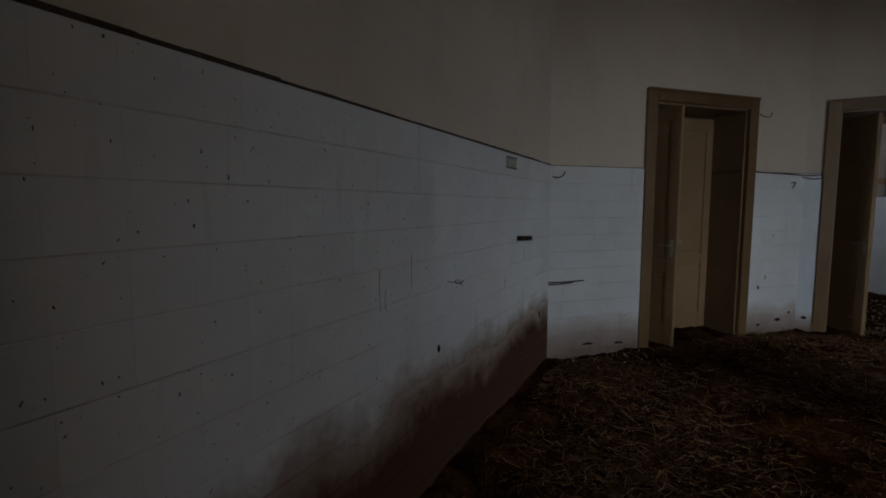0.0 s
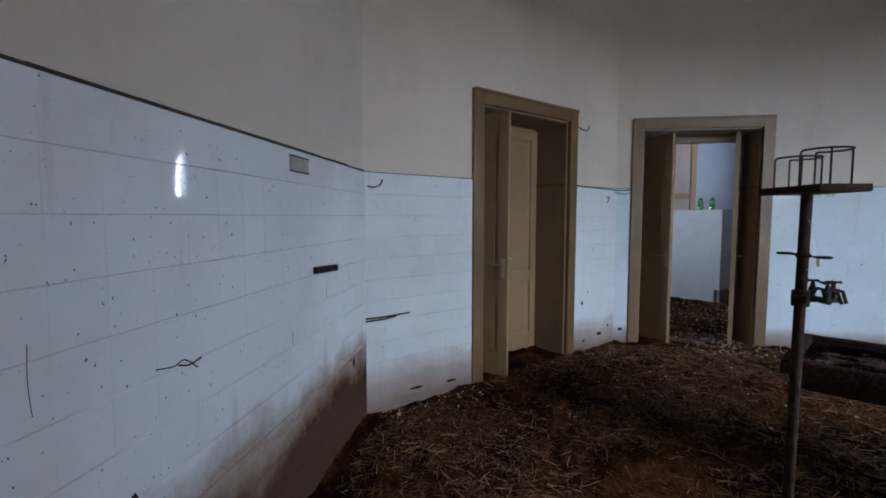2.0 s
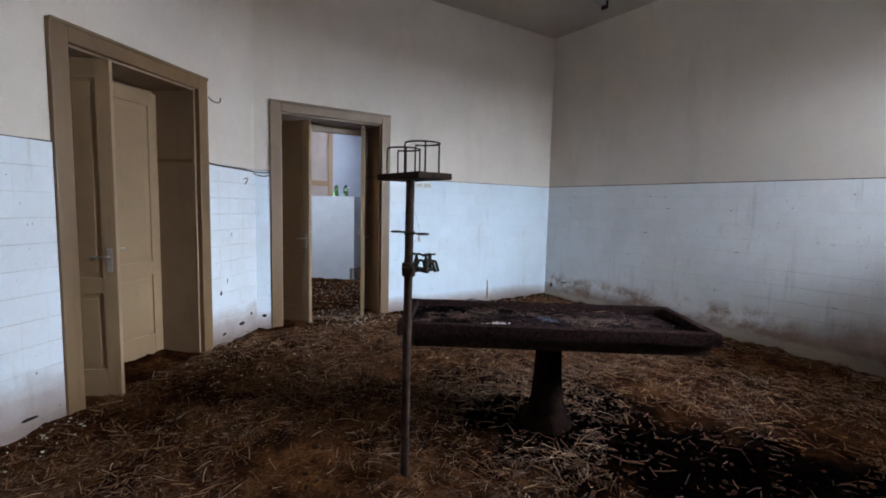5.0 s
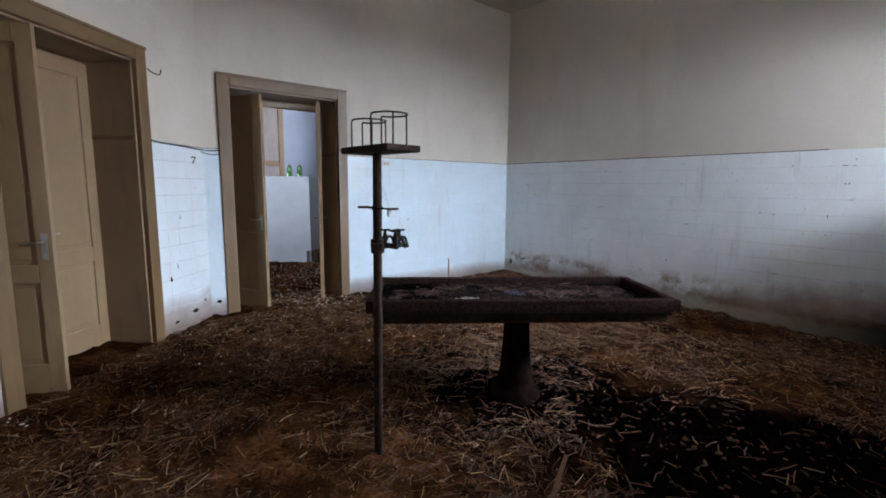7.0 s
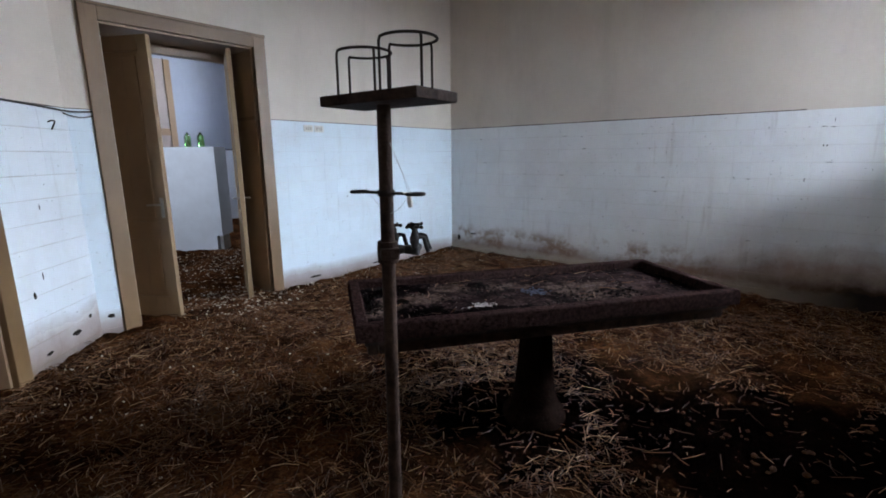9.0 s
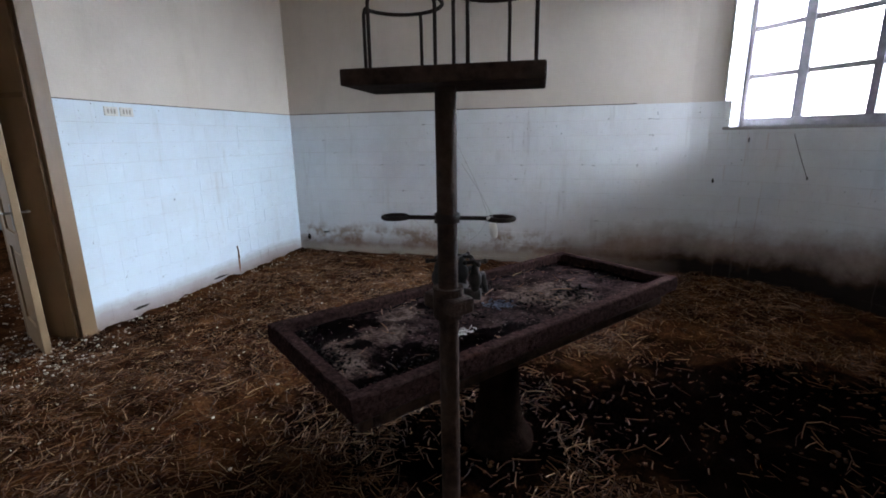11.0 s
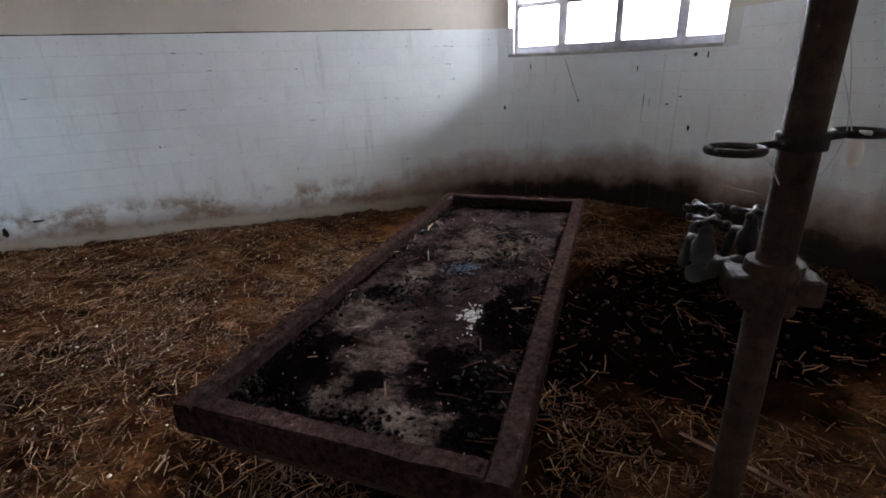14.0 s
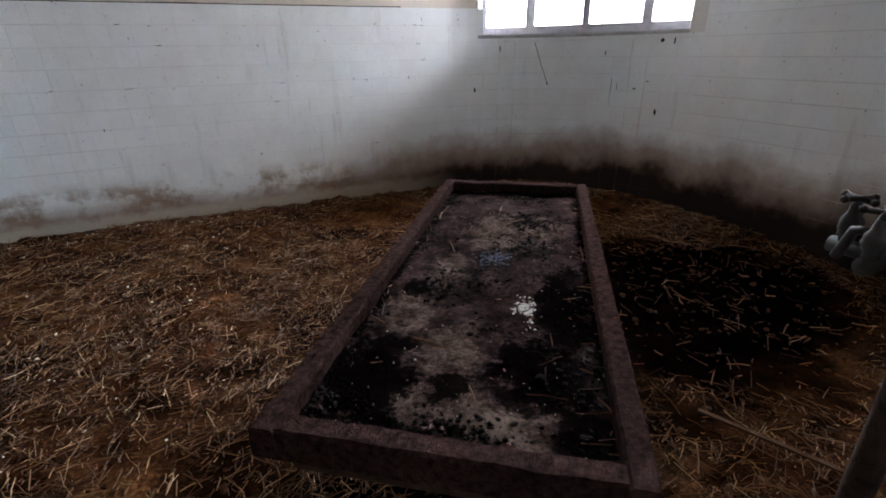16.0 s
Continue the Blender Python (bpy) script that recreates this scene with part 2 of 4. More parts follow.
TILE_B = tile_mat("white_glazed_tile_cleaner", (0.12, 0.055, 0.024), 0.50, 0.85, 0.14, 0.25, False, 0.06, (0.60, 0.695, 0.76))
TILE_SOOT = tile_mat("white_glazed_tile_fouled", (0.014, 0.006, 0.0035), 1.30, 0.985, 0.16, 0.50, True, 0.06, (0.73, 0.755, 0.765))
DOOR = paint_mat("grey_brown_door_paint", (0.152, 0.087, 0.037), (0.098, 0.054, 0.022))
LEAF = paint_mat("grey_beige_leaf_paint", (0.262, 0.172, 0.094), (0.17, 0.107, 0.056))
LINING = paint_mat("beige_brown_lining_paint", (0.235, 0.155, 0.092), (0.155, 0.100, 0.058))
IRON = rust_mat("rusty_iron", (0.011, 0.0064, 0.0050), (0.080, 0.049, 0.037))
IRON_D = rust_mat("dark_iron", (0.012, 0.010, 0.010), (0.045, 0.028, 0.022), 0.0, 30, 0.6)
STEEL = plain_mat("grey_painted_steel", (0.27, 0.25, 0.28), 0.65, 0.0, 14, 0.5)
BRASS = plain_mat("dull_plated_brass", (0.42, 0.40, 0.36), 0.35, 0.9, 30)
TAPMETAL = plain_mat("tarnished_grey_plating", (0.055, 0.052, 0.050), 0.7, 0.0, 40, 0.6, 0.04)
LITTER = litter_mat()
STRAW = straw_mat()
GLASS = glass_mat("window_glass", (1, 1, 1))
GREEN = glass_mat("green_bottle_glass", (0.25, 0.6, 0.2), 0.05)
SKYGLOW = glow_mat("overcast_sky", (0.95, 0.98, 1.0), 10.0)
WHITE = plain_mat("white_reveal_paint", (0.80, 0.80, 0.80), 0.7)
GREYWOOD = paint_mat("faded_mauve_brown_wood", (0.20, 0.155, 0.135), (0.13, 0.10, 0.09), 0.7)
BARE = plain_mat("bare_grey_cement", (0.42, 0.41, 0.40), 0.9, 0, 12)
CABLE = plain_mat("dark_cable", (0.05, 0.045, 0.04), 0.6)
RAG = plain_mat("white_wax", (0.78, 0.76, 0.70), 0.5)
ENAMEL = plain_mat("white_enamel", (0.70, 0.76, 0.84), 0.3, 0, 3, 0.15)


# ---- mesh helpers ----
def mesh_ob(name, bm, material, smooth=False):
    me = bpy.data.meshes.new(name)
    bmesh.ops.recalc_face_normals(bm, faces=bm.faces)
    if smooth:
        for f in bm.faces:
            f.smooth = True
    bm.to_mesh(me)
    bm.free()
    me.materials.append(material)
    return new(name, me)


def part(name, bm, material, parent, label="", smooth=False):
    ob = mesh_ob(name, bm, material, smooth)
    ob.parent = parent
    if label:
        ob["label"] = label
    return ob


def empty(name, x=0, y=0, z=0):
    ob = new(name)
    ob.empty_display_size = 0.1
    ob.location = (x, y, z)
    return ob


def box(bm, sx, sy, sz, m=Matrix(), bevel=0.0):
    v = bmesh.ops.create_cube(bm, size=1.0)["verts"]
    bmesh.ops.scale(bm, vec=(sx, sy, sz), verts=v)
    if bevel:
        es = list({e for q in v for e in q.link_edges})
        r = bmesh.ops.bevel(bm, geom=es, offset=bevel, segments=2, affect="EDGES", profile=0.6)
        v = list({q for f in r["faces"] for q in f.verts} | {q for q in v if q.is_valid})
    bmesh.ops.transform(bm, matrix=m, verts=v)
    return bm


def span(bm, a, b, bevel=0.0):
    """Axis-aligned box between two corners."""
    a, b = Vector(a), Vector(b)
    d, c = b - a, (a + b) / 2
    return box(bm, abs(d.x), abs(d.y), abs(d.z), Matrix.Translation(c), bevel)


def prism(bm, pts, z0, z1):
    """Upright prism over a plan outline."""
    lo = [bm.verts.new((x, y, z0)) for x, y in pts]
    hi = [bm.verts.new((x, y, z1)) for x, y in pts]
    k = len(pts)
    bm.faces.new(lo[::-1]), bm.faces.new(hi)
    for i in range(k):
        bm.faces.new((lo[i], lo[(i + 1) % k], hi[(i + 1) % k], hi[i]))
    return bm


def lathe(bm, profile, seg=24, m=Matrix()):
    rings = []
    for r, z in profile:
        rings.append([bm.verts.new(m @ Vector((r * math.cos(a), r * math.sin(a), z))) for a in (2 * math.pi * k / seg for k in range(seg))])
    for p, q in zip(rings, rings[1:]):
        for k in range(seg):
            bm.faces.new((p[k], p[(k + 1) % seg], q[(k + 1) % seg], q[k]))
    bm.faces.new(rings[0][::-1]), bm.faces.new(rings[-1])
    return bm


def tube(bm, pts, r, seg=8):
    """A round bar along a line of points."""
    pts = [Vector(p) for p in pts]
    rings, up = [], Vector((0.3, 0.2, 1)).normalized()
    for i, p in enumerate(pts):
        d = (pts[min(i + 1, len(pts) - 1)] - pts[max(i - 1, 0)]).normalized()
        a = d.cross(up)
        a = (a if a.length > 0.1 else d.cross(Vector((1, 0, 0)))).normalized()
        c = d.cross(a)
        up = a.cross(d)
        rings.append([bm.verts.new(p + r * (math.cos(t) * a + math.sin(t) * c)) for t in (2 * math.pi * k / seg for k in range(seg))])
    for p, q in zip(rings, rings[1:]):
        for k in range(seg):
            bm.faces.new((p[k], p[(k + 1) % seg], q[(k + 1) % seg], q[k]))
    bm.faces.new(rings[0][::-1]), bm.faces.new(rings[-1])
    return bm


# ---- plan ----
CEILING, DADO, PITCH, PROUD = 4.14, 1.80, 0.157, 0.012
LA, AB = Vector((4.375, 1.317)), Vector((6.69, -0.93))
BC, CR = Vector((6.69, -5.47)), Vector((2.17, -5.48))
RC, RR = Vector((2.17, -3.77)), 1.71
DX, DEND = 0.46, -3.72
THICK = 0.55


class Side:
    """A straight run of wall: a to b with the room on the right hand."""

    def __init__(self, a, b):
        self.a, self.b = Vector(a), Vector(b)
        self.length = (self.b - self.a).length
        self.u = (self.b - self.a).normalized()
        self.out = Vector((-self.u.y, self.u.x))

    def at(self, s, d, z=0.0):
        p = self.a + self.u * s + self.out * d
        return Vector((p.x, p.y, z))

    def matrix(self, s, d, z):
        return Matrix.Translation(self.at(s, d, z)) @ Matrix.Rotation(math.atan2(self.u.y, self.u.x), 4, "Z")

    def block(self, bm, s0, s1, d0, d1, z0, z1, bevel=0.0):
        return box(bm, s1 - s0, d1 - d0, z1 - z0, self.matrix((s0 + s1) / 2, (d0 + d1) / 2, (z0 + z1) / 2), bevel)


L = Side((DX, 1.317), LA)
A = Side(LA, AB)
B = Side(AB, BC)
C = Side(BC, CR)
D = Side((DX, DEND), (DX, 1.317))
for side in (L, A, B, C, D):      # the room must lie against "out"
    assert (Vector((3.2, -2.2)) - side.a).dot(side.out) < 0


def wall(name, side, label, openings=(), before=0.0, after=0.0):
    """Openings: (s0, s1, z0, z1). The plaster face lies behind the tile face."""
    bm = bmesh.new()
    s = -before
    for s0, s1, z0, z1 in openings:
        side.block(bm, s, s0, PROUD, THICK, -0.3, CEILING + 0.1)
        side.block(bm, s0, s1, PROUD, THICK, z1, CEILING + 0.1)
        if z0 > 0:
            side.block(bm, s0, s1, PROUD, THICK, -0.3, z0)
        s = s1
    side.block(bm, s, side.length + after, PROUD, THICK, -0.3, CEILING + 0.1)
    return tagged(mesh_ob(name, bm, PLASTER), label, "wall", kind="structure")


D1 = (1.145, 2.345, 0, 2.448)
D2 = (0.275, 1.52, 0, 2.462)
D0 = (3.35, 4.985, 0, 2.45)
wall_left = wall("wall_1", L, "white plastered wall with a glazed tile dado, fouled brown at its foot", (), THICK, 0.03)
wall_a = wall("wall_2", A, "short slanting white wall with a tiled dado and a doorway", (D1,), 0.03, 0.03)
wall_b = wall("wall_3", B, "white plastered wall with a tiled dado and a doorway", (D2,), 0.03, THICK)
wall_c = wall("wall_4", C, "long white plastered wall with a dirty tiled dado", (), 0.03, 0.0)
wall_d = wall("wall_5", D, "plastered wall with a fouled tile dado and an open doorway", (D0,), 0.0, 0.03)

# rounded corner with the big window
ARC = [(RC.x + RR * math.cos(a), RC.y + RR * math.sin(a)) for a in (radians(-90 - 90 * k / 18) for k in range(19))] + [(DX, DEND)]
CUT, CUT_END = 3, 17                                       # the opening begins after this many steps of the curve


def offset(p, d):
    q = Vector(p) - RC
    q = q.normalized() * (q.length + d)
    return (RC.x + q.x, RC.y + q.y)


bm = bmesh.new()
for k in range(len(ARC) - 1):
    ring = [offset(ARC[k], PROUD), offset(ARC[k + 1], PROUD), offset(ARC[k + 1], THICK), offset(ARC[k], THICK)]
    if k < CUT or k >= CUT_END:
        prism(bm, ring, -0.3, CEILING + 0.1)
    else:
        prism(bm, ring, -0.3, SILL - 0.03)
        prism(bm, ring, HEAD + 0.02, CEILING + 0.1)
wall_r = tagged(mesh_ob("wall_6", bm, PLASTER), "rounded corner of tiled wall below a wide window, blackened at its foot", "wall", kind="structure")

# ---- floor and ceiling ----
def litter_height(x, y):
    h = 0.035 * noise.noise((x * 0.9, y * 0.9, 0)) + 0.022 * noise.noise((x * 3.1, y * 3.1, 4)) + 0.027 * noise.noise((x * 8, y * 8, 9)) + 0.014 * noise.noise((x * 21, y * 21, 2))
    near = max(0.0, min(1.0, (x - 4.6) / 1.6)) * (1.0 if x < 7.2 else 0.0)
    near += 0.6 * max(0.0, min(1.0, (y - 0.1) / 1.0)) + 0.7 * max(0.0, min(1.0, (-4.4 - y) / 0.9)) * max(0.0, min(1.0, (x - 2.4) / 1.0))
    return h - 0.01 + 0.05 * min(1.0, near)


def sheet(name, x0, x1, y0, y1, step, material, label, category):
    nx, ny = int((x1 - x0) / step) + 1, int((y1 - y0) / step) + 1
    vs = [(x0 + i * step, y0 + j * step, litter_height(x0 + i * step, y0 + j * step)) for j in range(ny) for i in range(nx)]
    fs = [(j * nx + i, j * nx + i + 1, (j + 1) * nx + i + 1, (j + 1) * nx + i) for j in range(ny - 1) for i in range(nx - 1)]
    me = bpy.data.meshes.new(name)
    me.from_pydata(vs, [], fs)
    me.polygons.foreach_set("use_smooth", [True] * len(fs))
    me.materials.append(material)
    return tagged(new(name, me), label, category, kind="structure")


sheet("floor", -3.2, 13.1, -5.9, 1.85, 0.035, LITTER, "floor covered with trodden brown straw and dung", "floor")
bm = bmesh.new()
span(bm, (-3.4, -7.2, CEILING), (13.4, 3.6, CEILING + 0.2))
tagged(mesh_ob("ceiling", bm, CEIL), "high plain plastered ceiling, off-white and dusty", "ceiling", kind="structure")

# ---- plain walls that close the neighbouring spaces ----
def plain_wall(name, a, b, label, material=PLASTER, z1=CEILING + 0.1):
    bm = bmesh.new()
    span(bm, (*a, -0.3), (*b, z1))
    return tagged(mesh_ob(name, bm, material), label, "wall", kind="structure")


# this wall stays out of view; its opening is added for the side lamp
bm = bmesh.new()
for a, b in (((7.0, -0.62, -0.3), (8.3, -0.42, 4.24)), ((9.5, -0.62, -0.3), (13.2, -0.42, 4.24)), ((8.3, -0.62, -0.3), (9.5, -0.42, 1.95)), ((8.3, -0.62, 3.25), (9.5, -0.42, 4.24))):
    span(bm, a, b)
tagged(mesh_ob("wall_7", bm, PLASTER), "plastered side wall of the further room with an added, unseen lamp opening", "wall", kind="structure")
plain_wall("wall_8", (13.0, -5.9), (13.2, -0.60), "blue-grey end wall of the further room", BLUEWALL)
bm = bmesh.new()
for a, b in (((7.25, -5.90, -0.3), (11.41, -5.62, 4.28)), ((11.95, -5.90, -0.3), (13.0, -5.62, 4.28)), ((11.41, -5.90, -0.3), (11.95, -5.62, 1.95)), ((11.41, -5.90, 3.28), (11.95, -5.62, 4.28)), ((11.66, -5.82, 1.95), (11.71, -5.74, 3.28)), ((11.41, -5.825, 2.95), (11.95, -5.735, 2.99))):
    span(bm, a, b)
tagged(mesh_ob("wall_9", bm, BLUEWALL), "plastered wall of the further room with a bright window", "wall", kind="structure")
# the opening is invented and out of view, made for the passage lamp
bm = bmesh.new()
for a, b in (((-3.2, -1.6, -0.3), (-3.0, -0.2, 4.24)), ((-3.2, 0.8, -0.3), (-3.0, 2.2, 4.24)), ((-3.2, -0.2, 2.1), (-3.0, 0.8, 4.24))):
    span(bm, a, b)
tagged(mesh_ob("wall_10", bm, PLASTER), "plastered end wall of the entrance passage with an added, unseen lamp opening", "wall", kind="structure")
plain_wall("wall_11", (-3.2, -1.8), (-0.10, -1.6), "plastered side wall of the entrance passage")
plain_wall("wall_12", (-3.2, 2.2), (-0.10, 2.4), "plastered side wall of the entrance passage")
bm = bmesh.new()
A.block(bm, 0.75, 0.9, THICK + 0.01, 2.0, -0.3, CEILING + 0.1)
A.block(bm, 2.6, 2.75, THICK + 0.01, 2.0, -0.3, CEILING + 0.1)
A.block(bm, 0.75, 2.75, 2.0, 2.15, -0.3, CEILING + 0.1)
tagged(mesh_ob("wall_13", bm, PLASTER), "plain walls of a dark closet behind the door", "wall", kind="structure")


# ---- doors ----
def leaf(parent, side, hinge, free, width, material, handle_side=1):
    """One leaf with an upper and a lower sunk panel, from its hinge to its free edge in plan (s, d)."""
    h0, h1 = side.at(*hinge), side.at(*free)
    ang = math.atan2((h1 - h0).y, (h1 - h0).x)
    m = Matrix.Translation(h0) @ Matrix.Rotation(ang, 4, "Z")
    z0, z1, t, st = 0.03, 2.40, 0.042, 0.095
    bm = bmesh.new()
    for x0, x1, a, b in ((0, st, z0, z1), (width - st, width, z0, z1), (st, width - st, z0, z0 + 0.20), (st, width - st, 0.78, 0.90), (st, width - st, z1 - 0.12, z1)):
        box(bm, x1 - x0, t, b - a, m @ Matrix.Translation(((x0 + x1) / 2, 0, (a + b) / 2)), 0.004)
    ob = part("leaf", bm, material, parent)
    for a, b in ((z0 + 0.20, 0.78), (0.90, z1 - 0.12)):
        bm = bmesh.new()
        box(bm, width - 2 * st + 0.01, 0.016, b - a + 0.01, m @ Matrix.Translation((width / 2, 0, (a + b) / 2)))
        box(bm, width - 2 * st - 0.07, 0.026, b - a - 0.07, m @ Matrix.Translation((width / 2, 0, (a + b) / 2)), 0.005)
        part("panel", bm, material, ob)
    bm = bmesh.new()
    for sgn in (-1, 1):
        box(bm, 0.035, 0.004, 0.17, m @ Matrix.Translation((width - 0.045, sgn * (t / 2 + 0.002), 1.02)), 0.001)
        tube(bm, [m @ Vector(p) for p in ((width - 0.045, sgn * t / 2, 1.05), (width - 0.045, sgn * (t / 2 + 0.04), 1.05), (width - 0.06, sgn * (t / 2 + 0.05), 1.05), (width - 0.15, sgn * (t / 2 + 0.05), 1.045))], 0.008)
    part("handle", bm, BRASS, ob, "dull plated lever handle")
    return ob


def doorway(name, side, opening, leaves, label):
    s0, s1, _, z1 = opening
    thing = tagged(empty(name, *side.at((s0 + s1) / 2, 0.2)), label, "door", kind="structure")
    inv = thing.matrix_basis.inverted()
    made = []
    w = 0.115
    bm = bmesh.new()
    side.block(bm, s0 - w, s0 + 0.004, -0.022, 0.02, -0.1, z1 + w, 0.006)
    side.block(bm, s1 - 0.004, s1 + w, -0.022, 0.02, -0.1, z1 + w, 0.006)
    side.block(bm, s0 + 0.004, s1 - 0.004, -0.0215, 0.02, z1 - 0.004, z1 + w, 0.006)
    side.block(bm, s0 - w, s1 + w, -0.034, -0.020, z1 + w - 0.02, z1 + w + 0.004, 0.004)
    made.append(part("casing", bm, DOOR, thing))
    bm = bmesh.new()
    side.block(bm, s0, s0 + 0.02, 0.02, 0.50, -0.1, z1, 0.003)
    side.block(bm, s1 - 0.02, s1, 0.02, 0.50, -0.1, z1, 0.003)
    side.block(bm, s0 + 0.02, s1 - 0.02, 0.02, 0.50, z1 - 0.02, z1, 0.003)
    side.block(bm, s0 + 0.02, s0 + 0.05, 0.44, 0.50, -0.1, z1 - 0.02, 0.004)
    side.block(bm, s1 - 0.05, s1 - 0.02, 0.44, 0.50, -0.1, z1 - 0.02, 0.004)
    side.block(bm, s0 + 0.05, s1 - 0.05, 0.44, 0.50, z1 - 0.10, z1 - 0.02, 0.004)
    made.append(part("lining", bm, LINING, thing, "beige-brown deep door lining"))
    bm = bmesh.new()
    for a, b in ((s0 + 0.0195, s0 + 0.026), (s1 - 0.026, s1 - 0.0195)):
        side.block(bm, a, b, 0.03, 0.43, 1.795, 1.83, 0.002)
    made.append(part("lining_strip", bm, DOOR, thing))
    for hinge, free, width in leaves:
        made.append(leaf(thing, side, hinge, free, width, LEAF))
    for ob in made:
        ob.matrix_parent_inverse = inv
    return thing


doorway("door_1", A, D1, (((1.205, 0.43), (1.37, -0.05), 0.55), ((2.325, 0.425), (1.735, 0.425), 0.59)), "grey-brown panelled double door in a deep frame, one leaf ajar")
doorway("door_2", B, D2, (((0.325, 0.43), (0.585, -0.08), 0.57), ((1.465, 0.43), (1.235, -0.075), 0.555)), "grey-brown double door in a deep frame, both leaves open")

# ---- big window ----
def wpt(s, d, z):
    p = WP + WD * s + WN * d
    return Vector((p.x, p.y, z))


win = tagged(empty("window_1", *wpt(WIDE / 2, 0, SILL)), "wide steel window of small panes, white with daylight", "window", kind="structure")
winv = win.matrix_basis.inverted()
wrot = Matrix.Rotation(math.atan2(WD.y, WD.x), 4, "Z")


def wblock(bm, s0, s1, d0, d1, z0, z1, bevel=0.0):
    return box(bm, abs(s1 - s0), abs(d1 - d0), z1 - z0, Matrix.Translation(wpt((s0 + s1) / 2, (d0 + d1) / 2, (z0 + z1) / 2)) @ wrot, bevel)


def wpart(name, bm, material, label=""):
    ob = part(name, bm, material, win, label)
    ob.matrix_parent_inverse = winv
    return ob


COLS, ROWS_ = 4, 3
fw = 0.085
bm = bmesh.new()
wblock(bm, -0.05, 0.08, -0.03, 0.03, SILL, HEAD, 0.003)
wblock(bm, WIDE - fw / 2, WIDE + fw / 2, -0.03, 0.03, SILL, HEAD, 0.003)
for z in (SILL + fw / 2, HEAD - fw / 2):
    wblock(bm, 0.08, WIDE - fw / 2, -0.028, 0.028, z - fw / 2, z + fw / 2, 0.003)
wpart("window_frame", bm, STEEL)
cw, rh = WIDE / COLS, (HEAD - SILL - fw) / ROWS_
for c in range(1, COLS):
    bm = bmesh.new()
    t = 0.09 if c != 2 else 0.065
    wblock(bm, c * cw - t / 2, c * cw + t / 2, -0.025, 0.025, SILL + fw, HEAD - fw, 0.003)
    wpart("mullion", bm, STEEL)
for c in range(COLS):
    for r in range(ROWS_):
        z0, z1 = SILL + fw / 2 + r * rh, SILL + fw / 2 + (r + 1) * rh
        if r:
            bm = bmesh.new()
            wblock(bm, c * cw + 0.02, (c + 1) * cw - 0.02, -0.018, 0.018, z0 - 0.023, z0 + 0.023, 0.002)
            wpart("glazing_bar", bm, STEEL)
        bm = bmesh.new()
        wblock(bm, c * cw + 0.01, (c + 1) * cw - 0.01, -0.002, 0.002, z0, z1)
        wpart("pane", bm, GLASS).visible_shadow = False
bm = bmesh.new()
inner = [Vector((*offset(p, PROUD - 0.014), 0)) for p in ARC[CUT:CUT_END + 1]]
f0, f1 = wpt(-0.1, -0.15, 0), wpt(WIDE, -0.15, 0)
prism(bm, [(p.x, p.y) for p in inner] + [(f1.x, f1.y), (f0.x, f0.y)], SILL - 0.03, SILL)
# sill colour darkened to hold back the direct lamp light on it
wpart("window_sill", bm, plain_mat("darkened_sill_paint", (0.36, 0.345, 0.33), 0.8))
bm = bmesh.new()
prism(bm, [(p.x, p.y) for p in inner] + [(f1.x, f1.y), (f0.x, f0.y)], HEAD, HEAD + 0.03)
e0, e1 = inner[0], inner[-1]
g0, g1 = wpt(-0.02, -0.15, 0), wpt(WIDE - 0.10, -0.15, 0)
for e, g, sgn in ((e0, g0, -1), (e1, g1, 1)):
    o = WD * 0.06 * sgn
    prism(bm, [(e.x, e.y), (g.x, g.y), (g.x + o.x, g.y + o.y), (e.x + o.x, e.y + o.y)], SILL, HEAD)
wpart("reveal", bm, WHITE)

bm = bmesh.new()
wblock(bm, -6, WIDE + 6, -3.0, -3.05, -1.5, 9)
tagged(mesh_ob("backdrop_1", bm, SKYGLOW), "white overcast sky outside the window", "sky", kind="structure")
bm = bmesh.new()
span(bm, (8.5, -8.0, -0.5), (18, -7.95, 8))
tagged(mesh_ob("backdrop_2", bm, SKYGLOW), "white overcast sky outside the further window", "sky", kind="structure")


# ---- slab table ----
TC, TH = Vector((3.45, -2.095)), radians(53.4)
TM = Matrix.Translation((TC.x, TC.y, 0)) @ Matrix.Rotation(TH, 4, "Z")
TL, TW, TTOP = 1.90, 0.76, 0.752
table = tagged(empty("autopsy_table", TC.x, TC.y, 0), "rusty iron slab table with raised rim, caked with dirt", "table")
TINV = table.matrix_basis.inverted()


def table_part(name, bm, material, label="", smooth=False, parent=None):
    ob = part(name, bm, material, parent or table, label, smooth)
    if parent is None:
        ob.matrix_parent_inverse = TINV
    return ob


